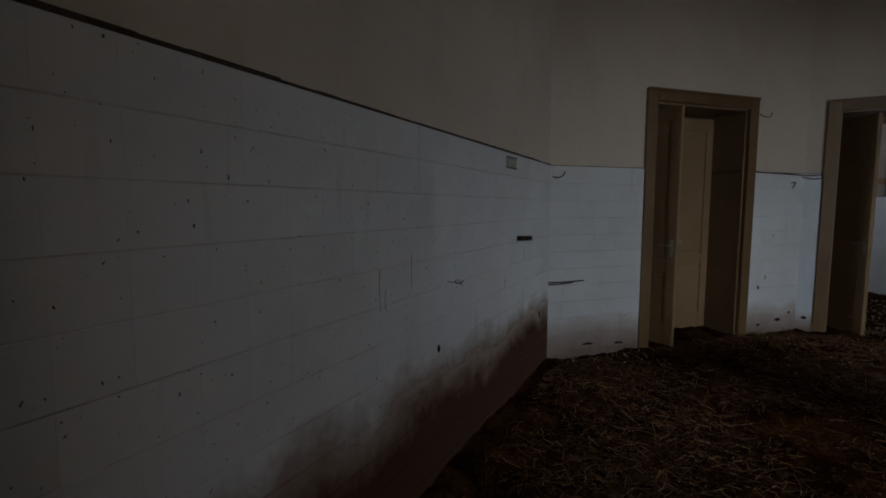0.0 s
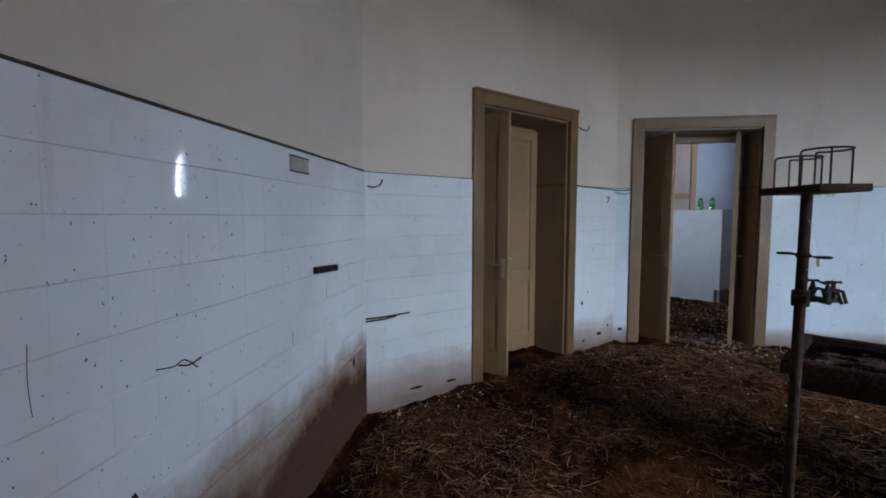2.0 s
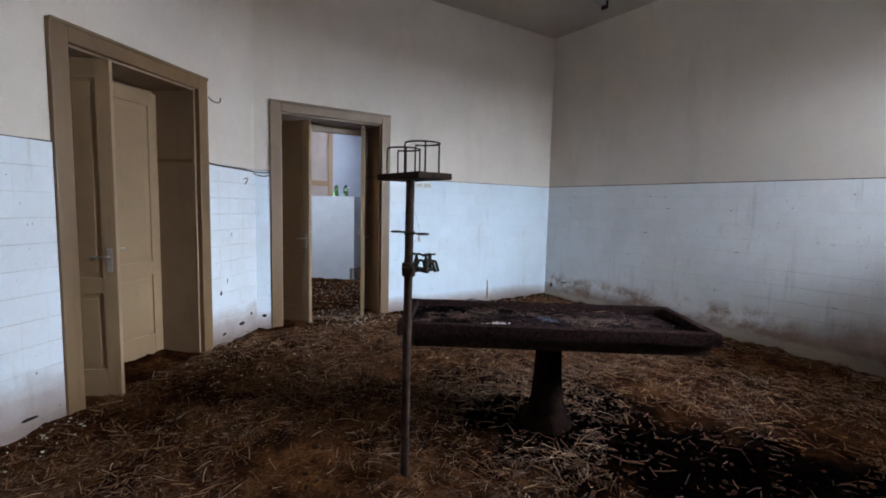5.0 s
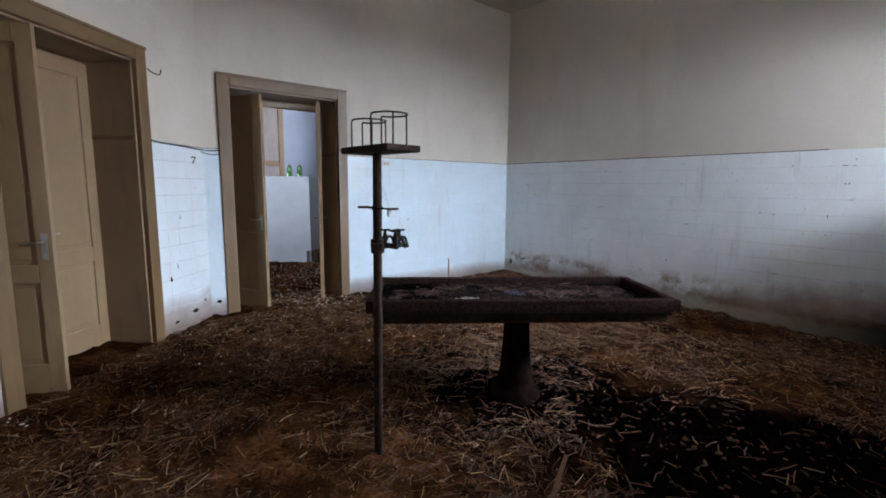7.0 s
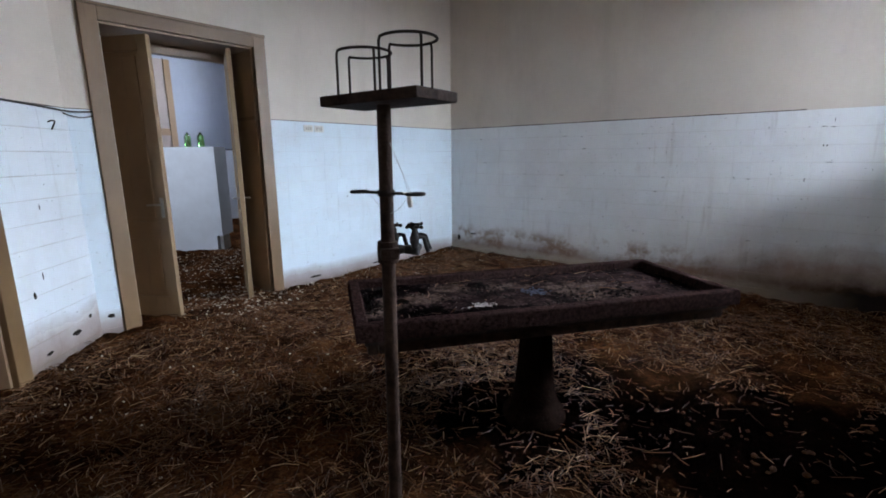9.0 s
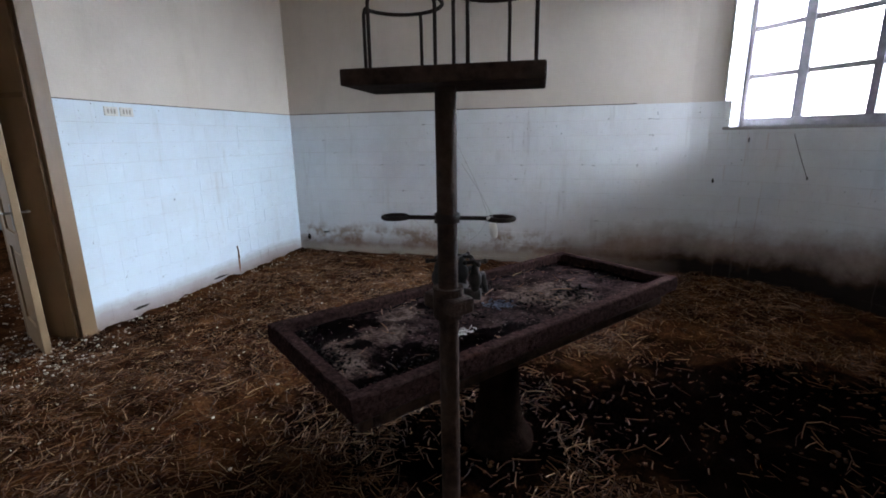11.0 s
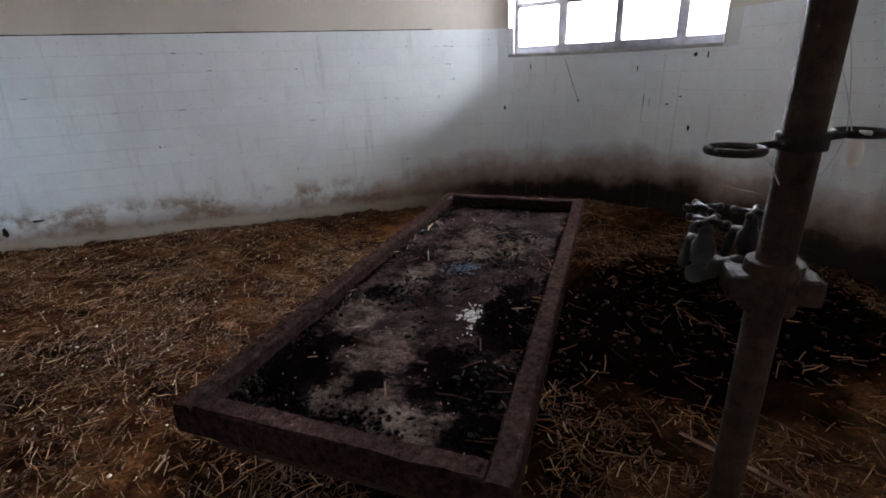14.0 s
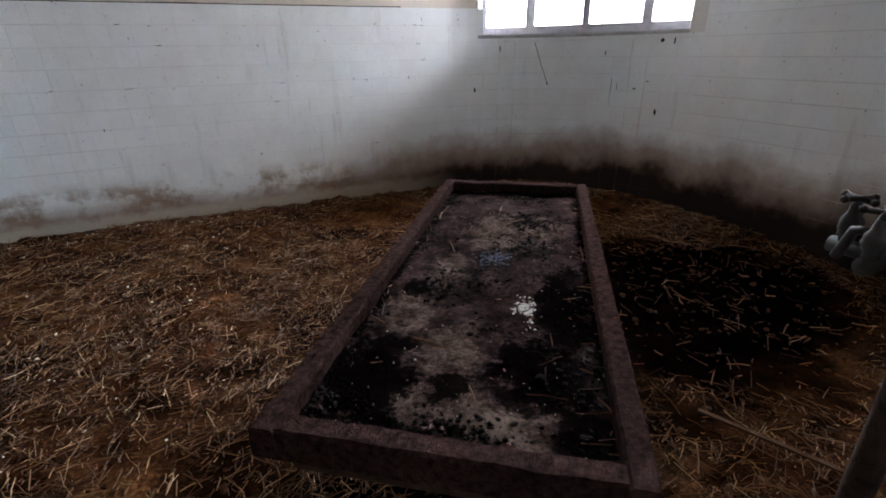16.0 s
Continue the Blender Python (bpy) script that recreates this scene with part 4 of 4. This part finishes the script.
bm = bmesh.new()
box(bm, 0.30, 0.028, 0.036, br, 0.004)
for bx in (-0.10, 0.02, 0.11):
    box(bm, 0.03, 0.008, 0.022, br @ Matrix.Translation((bx, -0.017, 0)), 0.002)
tagged(mesh_ob("wall_bracket", bm, IRON_D), "dark iron fixing bar on the tiled wall", "bracket")
ragged("wall_hole", L, 3.63, 0.50, 0.045, 0.09, BLACKSPOT, "small black broken spot low on the tiled wall", "hole", 1)
wire("smear", [L.at(1.88, -0.0005, 1.035), L.at(1.95, -0.0005, 1.022), L.at(2.00, -0.0005, 1.028), L.at(2.06, -0.0005, 0.985)], 0.0022, BLACKSPOT, "dark branching smear across the tiles", "smear", 4)
wire("smear", [L.at(1.97, -0.0005, 1.02), L.at(2.02, -0.0005, 1.005), L.at(2.08, -0.0005, 1.012)], 0.003, BLACKSPOT, "dark branching smear across the tiles", "smear", 4)
ragged("wall_hole", L, 1.78, 0.70, 0.03, 0.055, BLACKSPOT, "small black chip in the tiled wall", "hole", 3)
ragged("wall_hole", C, 0.14, 0.22, 0.07, 0.11, BLACKSPOT, "dark broken corner at the wall foot", "hole", 4)
ragged("wall_hole", C, 0.40, 0.29, 0.13, 0.03, BLACKSPOT, "dark patch of mould at the wall foot", "hole", 5, 0.003)
ragged("wall_hole", A, 2.62, 0.55, 0.03, 0.06, BLACKSPOT, "small black chip beside the door", "hole", 6)
ragged("wall_hole", B, 2.56, 0.97, 0.022, 0.022, BLACKSPOT, "small black nail hole in the tiled wall", "hole", 7)
for k, (s0, z0, z1) in enumerate(((1.52, 1.05, 1.21), (1.27, 1.0, 1.17), (1.31, 0.99, 1.08), (2.75, 0.86, 0.93), (3.18, 1.02, 1.09))):
    wire("scratch", [L.at(s0, -0.0005, z1), L.at(s0 - 0.004, -0.0005, (z0 + z1) / 2), L.at(s0 + 0.002, -0.0005, z0)], 0.0008, BLACKSPOT, "thin dark scratch down the glazed tiles", "scratch", 3)["group"] = "scratches on the tiles"
bm = bmesh.new()
tube(bm, [A.at(-0.01, 0.0, 0.735), A.at(0.10, -0.022, 0.735), A.at(0.36, -0.030, 0.742)], 0.006)
tube(bm, [A.at(-0.01, 0.0, 0.715), A.at(0.10, -0.022, 0.718), A.at(0.24, -0.028, 0.728)], 0.006)
tagged(mesh_ob("pipe_stub", bm, IRON_D, True), "two thin dark pipe ends lying along the wall", "pipe")
wire("cable", [A.at(2.46, -0.012, 1.812), A.at(2.55, -0.008, 1.800), A.at(2.9, -0.010, 1.792), A.at(3.18, -0.012, 1.782), B.at(0.05, -0.012, 1.779), B.at(0.158, -0.010, 1.785)], 0.007, CABLE, "dark cable running between the two door frames", "cable")
wire("cable", [B.at(0.16, -0.024, 1.755), B.at(0.10, -0.03, 1.738), B.at(0.03, -0.03, 1.745), A.at(3.16, -0.02, 1.762)], 0.005, CABLE, "loose cable end curling at the door frame", "cable")
wire("wire_hook", [A.at(2.455, -0.03, 2.40), A.at(2.50, -0.05, 2.37), A.at(2.57, -0.06, 2.375), A.at(2.60, -0.05, 2.42)], 0.005, CABLE, "bent wire hook beside the door head", "hook")
wire("wire_hook", [A.at(3.02, -0.001, 1.69), A.at(3.03, -0.018, 1.70), A.at(3.06, -0.02, 1.695), A.at(3.03, -0.012, 1.64)], 0.005, CABLE, "small black hook on the tiled wall", "hook")
wire("wire_hook", [A.at(0.02, -0.001, 1.70), A.at(0.05, -0.03, 1.69), A.at(0.11, -0.03, 1.71), A.at(0.14, -0.01, 1.75)], 0.006, CABLE, "bent wire by the wall corner", "hook")
for q in (0, 1):
    s0 = 2.02 + 0.135 * q
    ws = tagged(empty("wall_socket", *B.at(s0 + 0.05, 0, 1.73)), "yellowed wall socket with dark slots on tiles", "socket", "sockets on the wall")
    wi = ws.matrix_basis.inverted()
    bm = bmesh.new()
    B.block(bm, s0, s0 + 0.115, -0.009, 0.001, 1.695, 1.765, 0.003)
    part("plate", bm, CREAM, ws).matrix_parent_inverse = wi
    for k in range(3):
        bm = bmesh.new()
        B.block(bm, s0 + 0.022 + 0.028 * k, s0 + 0.036 + 0.028 * k, -0.0105, -0.008, 1.712, 1.748)
        part("slot", bm, GREYBOX, ws).matrix_parent_inverse = wi
bm = bmesh.new()
tube(bm, [B.at(3.30, -0.001, 0.36), B.at(3.30, -0.012, 0.33), B.at(3.305, -0.012, 0.22)], 0.006)
tagged(mesh_ob("rusty_nail", bm, RUST, True), "long rusty nail in the tiled wall", "nail")
ragged("rust_stain", B, 3.31, 0.17, 0.05, 0.28, RUST, "run of orange rust below a nail", "stain", 8, 0.0015)


def arc_side(deg):
    a = radians(deg)
    p = RC + RR * Vector((math.cos(a), math.sin(a)))
    t = Vector((math.sin(a), -math.cos(a)))
    return Side(p, p + t)


for k, (deg, z0, z1, w) in enumerate(((-130, 1.05, 1.09, 0.02), (-149, 1.33, 1.40, 0.018), (-152, 0.98, 1.16, 0.006), (-154, 1.0, 1.11, 0.006), (-160, 1.03, 1.045, 0.05), (-164, 1.10, 1.115, 0.03), (-168, 0.80, 0.87, 0.03), (-113, 1.38, 1.46, 0.014), (-171, 1.42, 1.50, 0.03), (-167, 1.44, 1.49, 0.05), (-104, 0.98, 1.05, 0.03))):
    ragged("wall_mark", arc_side(deg), 0, (z0 + z1) / 2, w, z1 - z0, BLACKSPOT, "black smear on the tiles below the window", "mark", 20 + k, 0.002)["group"] = "smears below the window"
wire("wall_mark", [arc_side(-125).at(0, -0.001, 1.47), arc_side(-127).at(0, -0.001, 1.30), arc_side(-130).at(0, -0.001, 1.07)], 0.003, BLACKSPOT, "long dark run below the window", "mark", 5)

# batten lamp on the ceiling, unlit
batten = tagged(empty("ceiling_light", 5.38, -4.39, CEILING), "unlit grimy batten lamp fixed along the ceiling", "ceiling light")
bti = batten.matrix_basis.inverted()
bm = bmesh.new()
span(bm, (5.35, -4.96, 4.085), (5.41, -3.82, 4.142), 0.006)
part("body", bm, GREYBOX, batten).matrix_parent_inverse = bti
for y in (-4.975, -3.805):
    bm = bmesh.new()
    span(bm, (5.335, y - 0.015, 4.045), (5.425, y + 0.015, 4.141), 0.006)
    part("end_cap", bm, IRON_D, batten).matrix_parent_inverse = bti

# short dark dashes along the joints of the long wall
drng = random.Random(31)
for k in range(22):
    sc, row = drng.uniform(0.4, 4.4), drng.randint(1, 8)
    long = drng.random() < 0.6
    ragged("wall_mark", C, sc, DADO - PITCH * row + drng.uniform(-0.012, 0.012), drng.uniform(0.03, 0.09) if long else 0.012, 0.007 if long else drng.uniform(0.02, 0.05), BLACKSPOT, "short dark dash on the long tiled wall", "mark", 200 + k, 0.001)["group"] = "dashes on the long wall"

# dark crusts along the wall feet
for side, c, z, w, h, q in ((A, 2.66, 0.13, 0.10, 0.03, 1), (A, 2.95, 0.17, 0.14, 0.05, 2), (A, 3.12, 0.24, 0.05, 0.05, 3), (B, 0.08, 0.18, 0.07, 0.06, 4), (A, 0.45, 0.12, 0.20, 0.03, 5), (A, 0.80, 0.10, 0.16, 0.03, 6), (A, 2.72, 0.66, 0.018, 0.07, 7), (A, 2.80, 1.12, 0.012, 0.06, 8), (B, 2.05, 0.10, 0.25, 0.03, 9), (B, 3.0, 0.09, 0.30, 0.03, 10)):
    ragged("wall_mark", side, c, z, w, h, BLACKSPOT, "dark crusted spot on the pale tiles", "mark", 160 + q, 0.0015)["group"] = "spots on the pale tiles"

# ---- loose things ----
bm = bmesh.new()
d = Vector((2.48, -1.25)) - Vector((2.70, -1.70))
box(bm, d.length, 0.022, 0.009, Matrix.Translation((2.59, -1.475, litter_height(2.59, -1.475) + 0.035)) @ Matrix.Rotation(math.atan2(d.y, d.x), 4, "Z") @ Matrix.Rotation(radians(1.5), 4, "Y"), 0.002)
tagged(mesh_ob("wooden_slat", bm, plain_mat("dirty_old_wood", (0.055, 0.028, 0.016), 0.92, 0, 30)), "narrow worn wooden slat lying in the straw", "slat")


def lumps(name, count, place, r0, r1, material, label, category, parent=None, seed=3):
    """Many small clods in one mesh."""
    rng = random.Random(seed)
    src = bmesh.new()
    bmesh.ops.create_icosphere(src, subdivisions=1, radius=1.0)
    base = [v.co.copy() for v in src.verts]
    tri = [[v.index for v in f.verts] for f in src.faces]
    src.free()
    vs, fs = [], []
    for _ in range(count):
        p = place(rng)
        r = rng.uniform(r0, r1) * rng.uniform(0.5, 1)
        e = Euler((rng.uniform(0, 6), rng.uniform(0, 6), rng.uniform(0, 6))).to_matrix()
        sc = Vector((rng.uniform(0.7, 1.4), rng.uniform(0.7, 1.3), rng.uniform(0.4, 0.8)))
        b0 = len(vs)
        for c in base:
            q = e @ c * rng.uniform(0.75, 1.2)
            vs.append((p[0] + q.x * r * sc.x, p[1] + q.y * r * sc.y, p[2] + q.z * r * sc.z))
        fs += [[b0 + k for k in t] for t in tri]
    me = bpy.data.meshes.new(name)
    me.from_pydata(vs, [], fs)
    me.materials.append(material)
    ob = new(name, me)
    if parent:
        ob.parent = parent
        ob["label"], ob["kind"] = label, "stuff"
        return ob
    return tagged(ob, label, category, kind="stuff")


CLOD = plain_mat("dry_dung", (0.040, 0.017, 0.0065), 0.95, 0, 60)
BLACKDIRT = plain_mat("black_dirt", (0.006, 0.004, 0.0035), 0.95, 0, 60)
WHITECRUST = plain_mat("white_lime_crust", (0.62, 0.60, 0.58), 0.9, 0, 60)
BLUECRUST = plain_mat("blue_grey_powder", (0.07, 0.085, 0.12), 0.9, 0, 60)
CLOD_DUST = plain_mat("grey_grit", (0.22, 0.19, 0.165), 0.95, 0, 60)
CHIP = plain_mat("pale_plaster_chip", (0.55, 0.50, 0.43), 0.9, 0, 30)


def litter_spot(rng):
    while True:
        x, y = rng.uniform(0.6, 6.6), rng.uniform(-5.4, 1.25)
        if inside(x, y, 0.06) and noise.noise((x * 1.7, y * 1.7, 31)) > -0.1:
            return x, y, litter_height(x, y) + 0.004


lumps("dung_clods", 1500, litter_spot, 0.006, 0.026, CLOD, "dry brown clods of dung trodden into the straw", "dung", seed=4)


def chip_spot(rng):
    side, s0, s1 = rng.choice(((B, 1.7, 4.5), (C, 0.1, 3.4), (A, 0.1, 1.0), (B, 1.7, 4.5)))
    p = side.at(rng.uniform(s0, s1), -abs(rng.gauss(0.06, 0.12)) - 0.03)
    if rng.random() < 0.5:
        p = Vector((rng.uniform(4.4, 6.6), rng.uniform(-5.2, 0.0), 0))
        if not inside(p.x, p.y, 0.06):
            p = Vector((5.6, -3.2, 0))
    return p.x, p.y, litter_height(p.x, p.y) + 0.012


lumps("plaster_chips", 420, chip_spot, 0.004, 0.012, CHIP, "pale plaster chips scattered over the straw", "plaster chips", seed=9)


def far_chip(rng):
    x, y = rng.uniform(6.2, 9.7), rng.gauss(-2.1, 0.28)
    if x > 7.3:
        y = rng.uniform(-3.6, -1.3)
    return x, y, litter_height(x, y) + 0.010


lumps("plaster_chips", 1500, far_chip, 0.005, 0.014, CHIP, "pale plaster rubble strewn through the doorway", "plaster chips", seed=21)


def bed_spot(test):
    def spot(rng):
        while True:
            x, y = rng.uniform(-0.90, 0.90), rng.uniform(-0.33, 0.33)
            if test(x, y, rng):
                p = TM @ Vector((x, y, TTOP - 0.043))
                return p.x, p.y, p.z
    return spot


lumps("dirt_clods", 1500, bed_spot(lambda x, y, r: noise.noise((x * 4, y * 4, 50)) > r.uniform(-0.1, 0.5)), 0.003, 0.010, BLACKDIRT, "black clods of dirt strewn over the table", "dirt", seed=11)


lumps("grit", 260, bed_spot(lambda x, y, r: noise.noise((x * 3, y * 3, 70)) > r.uniform(-0.4, 0.5)), 0.0012, 0.0034, CLOD_DUST, "pale grit scattered over the dirty table", "grit", seed=17)


def near_point(cx, cy, sx, sy):
    def spot(rng):
        p = TM @ Vector((cx + rng.gauss(0, sx), cy + rng.gauss(0, sy), TTOP - 0.044))
        return p.x, p.y, p.z
    return spot


lumps("lime_crust", 300, near_point(0.345, 0.125, 0.038, 0.014), 0.002, 0.006, WHITECRUST, "white crust of lime splashed on the table", "crust", seed=13)
lumps("powder_spot", 110, near_point(-0.016, 0.0, 0.035, 0.035), 0.004, 0.010, BLUECRUST, "blue-grey powder spilt on the table", "powder", seed=14)

# cobwebs between post and ring
WEB = plain_mat("grey_cobweb", (0.55, 0.55, 0.55), 0.9)
rr = pr - RD * 0.09
for k, (p, q) in enumerate(((post(1.47) + Vector((-0.024, 0, 0)), rr), (post(1.43) + Vector((-0.03, -0.01, 0)), rr + Vector((-0.01, 0, 0))), (rr, post(1.25) + Vector((-0.022, 0, 0))), (pr + RD * 0.08, post(1.26) + Vector((0.02, 0, 0))))):
    wire("cobweb", [p, p.lerp(q, 0.5) + Vector((-0.008, 0, -0.006)), q], 0.0006, WEB, "dusty strand of cobweb on the stand", "cobweb", 4)["group"] = "cobwebs on the stand"

# ---- tiles ----
def tile_mesh(material, name, e=0.010):
    bm = bmesh.new()
    h, t = 0.5, 0.011
    lo = [bm.verts.new((sx * h, t, sz * h)) for sx, sz in ((-1, -1), (1, -1), (1, 1), (-1, 1))]
    md = [bm.verts.new((sx * h, 0.002, sz * h)) for sx, sz in ((-1, -1), (1, -1), (1, 1), (-1, 1))]
    hi = [bm.verts.new((sx * (h - 0.0006), 0, sz * (h - e))) for sx, sz in ((-1, -1), (1, -1), (1, 1), (-1, 1))]
    for p, q in ((lo, md), (md, hi)):
        for k in range(4):
            bm.faces.new((p[k], p[(k + 1) % 4], q[(k + 1) % 4], q[k]))
    bm.faces.new(hi)
    bmesh.ops.recalc_face_normals(bm, faces=bm.faces)
    me = bpy.data.meshes.new(name)
    bm.to_mesh(me)
    bm.free()
    me.materials.append(material)
    return me


TILE_ME, SOOT_ME, PALE_ME, STREAK_ME = tile_mesh(TILE, "tile", 0.007), tile_mesh(TILE_SOOT, "tile_fouled", 0.004), tile_mesh(TILE_B, "tile_pale", 0.002), tile_mesh(TILE_A, "tile_streaked", 0.006)
trng = random.Random(5)
ROWCOUNT = 12


def tile_run(parent, me, places, gaps, limit=300, joint=0.0022):
    """places: columns (matrix of the column foot, width, s). gaps: (s0, s1, top) where the tiling stops lower or is missing."""
    count, rest = 0, []
    for m, width, s in places:
        top = DADO
        for s0, s1, t in gaps:
            if s0 < s < s1:
                top = t
        for r in range(ROWCOUNT):
            z1 = DADO - r * PITCH
            z0 = z1 - PITCH
            z1 = min(z1, top)
            if z1 - z0 < 0.02:
                continue
            tilt = Matrix.Rotation(trng.gauss(0, 0.0014), 4, "X") @ Matrix.Rotation(trng.gauss(0, 0.0014), 4, "Z")
            mm = m @ Matrix.Translation((0, trng.gauss(0, 0.00015), (z0 + z1) / 2)) @ tilt @ Matrix.Diagonal((width - 0.0003, 1, z1 - z0 - joint, 1))
            if count < limit:
                ob = new("tile", me)
                ob.parent = parent
                ob.matrix_basis = mm
                count += 1
            else:
                rest.append(mm)
    if rest:
        bm = bmesh.new()
        for mm in rest:
            c = len(bm.verts)
            bm.from_mesh(me)
            bm.verts.ensure_lookup_table()
            bmesh.ops.transform(bm, matrix=mm, verts=bm.verts[c:])
        part("tiles", bm, me.materials[0], parent)["kind"] = "stuff"


def columns(side, s0, s1):
    out, s = [], s0
    while s < s1 - 0.015:
        w = min(PITCH, s1 - s)
        out.append((side.matrix(s + w / 2, 0, 0), w, s + w / 2))
        s += w
    return out


cas = 0.115
tile_run(wall_left, TILE_ME, columns(L, 0.0, L.length), ())
tile_run(wall_a, STREAK_ME, columns(A, 0.0, D1[0] - cas) + columns(A, D1[1] + cas, A.length), ())
tile_run(wall_b, PALE_ME, columns(B, 0.0, D2[0] - cas) + columns(B, D2[1] + cas, B.length), (), 300, 0.0008)
tile_run(wall_c, SOOT_ME, columns(C, 0.0, C.length), (), 300, 0.0012)
tile_run(wall_d, SOOT_ME, columns(D, 0.0, D0[0] - cas), ())
arc_cols, n_arc = [], 16
step = radians(90) / n_arc
for k in range(n_arc):
    a = radians(-90) - (k + 0.5) * step
    p = RC + RR * Vector((math.cos(a), math.sin(a)))
    arc_cols.append((Matrix.Translation((p.x, p.y, 0)) @ Matrix.Rotation(a - radians(90), 4, "Z"), 2 * RR * math.tan(step / 2) + 0.003, k * step * RR))
arc_cols.append((Matrix.Translation((DX, (RC.y + DEND) / 2, 0)) @ Matrix.Rotation(radians(90), 4, "Z"), DEND - RC.y, RR * 1.6))
tile_run(wall_r, SOOT_ME, arc_cols, ((0.38, 2.53, SILL - 0.03),), 300, 0.0012)
# grout behind the tiles
for side, parent, runs in ((L, wall_left, ((0, L.length),)), (A, wall_a, ((0, D1[0] - cas), (D1[1] + cas, A.length))), (B, wall_b, ((0, D2[0] - cas), (D2[1] + cas, B.length))), (C, wall_c, ((0, C.length),)), (D, wall_d, ((0, D0[0] - cas),))):
    bm = bmesh.new()
    for s0, s1 in runs:
        side.block(bm, s0, s1, 0.0035, PROUD + 0.02, -0.12, DADO - 0.001)
    part("grout", bm, GROUT_SOOT if side in (C, D) else GROUT_B if side is B else GROUT_A if side is A else GROUT, parent)
bm = bmesh.new()
for k in range(len(ARC) - 1):
    prism(bm, [offset(ARC[k], 0.0035), offset(ARC[k + 1], 0.0035), offset(ARC[k + 1], 0.03), offset(ARC[k], 0.03)], -0.12, DADO - 0.001 if k < CUT or k >= CUT_END else SILL - 0.031)
part("grout", bm, GROUT_SOOT, wall_r)
# dirt lying on the top edge of the tiling
LEDGE = plain_mat("black_ledge_dirt", (0.095, 0.070, 0.056), 0.9, 0.0, 20, 0.6)


def ledge(side, parent, runs, thick, seed, keep=1.0):
    rng = random.Random(seed)
    bm = bmesh.new()
    for s0, s1 in runs:
        s = s0
        while s < s1 - 0.01:
            w = min(rng.uniform(0.10, 0.35), s1 - s)
            if rng.random() < keep:
                side.block(bm, s, s + w, 0.001 - rng.uniform(0, 0.002), PROUD + 0.012, DADO - 0.001, DADO + thick * rng.uniform(0.6, 1.15))
            s += w
    part("ledge", bm, LEDGE, parent, "line of dark dirt along the tile edge")


ledge(L, wall_left, ((0, L.length),), 0.013, 1)
ledge(A, wall_a, ((0, D1[0] - cas), (D1[1] + cas, A.length)), 0.006, 2)
ledge(B, wall_b, ((0, D2[0] - cas), (D2[1] + cas, B.length)), 0.006, 3)
ledge(C, wall_c, ((0, 4.15),), 0.009, 4)
ledge(D, wall_d, ((0.3, D0[0] - cas),), 0.007, 6, 0.8)
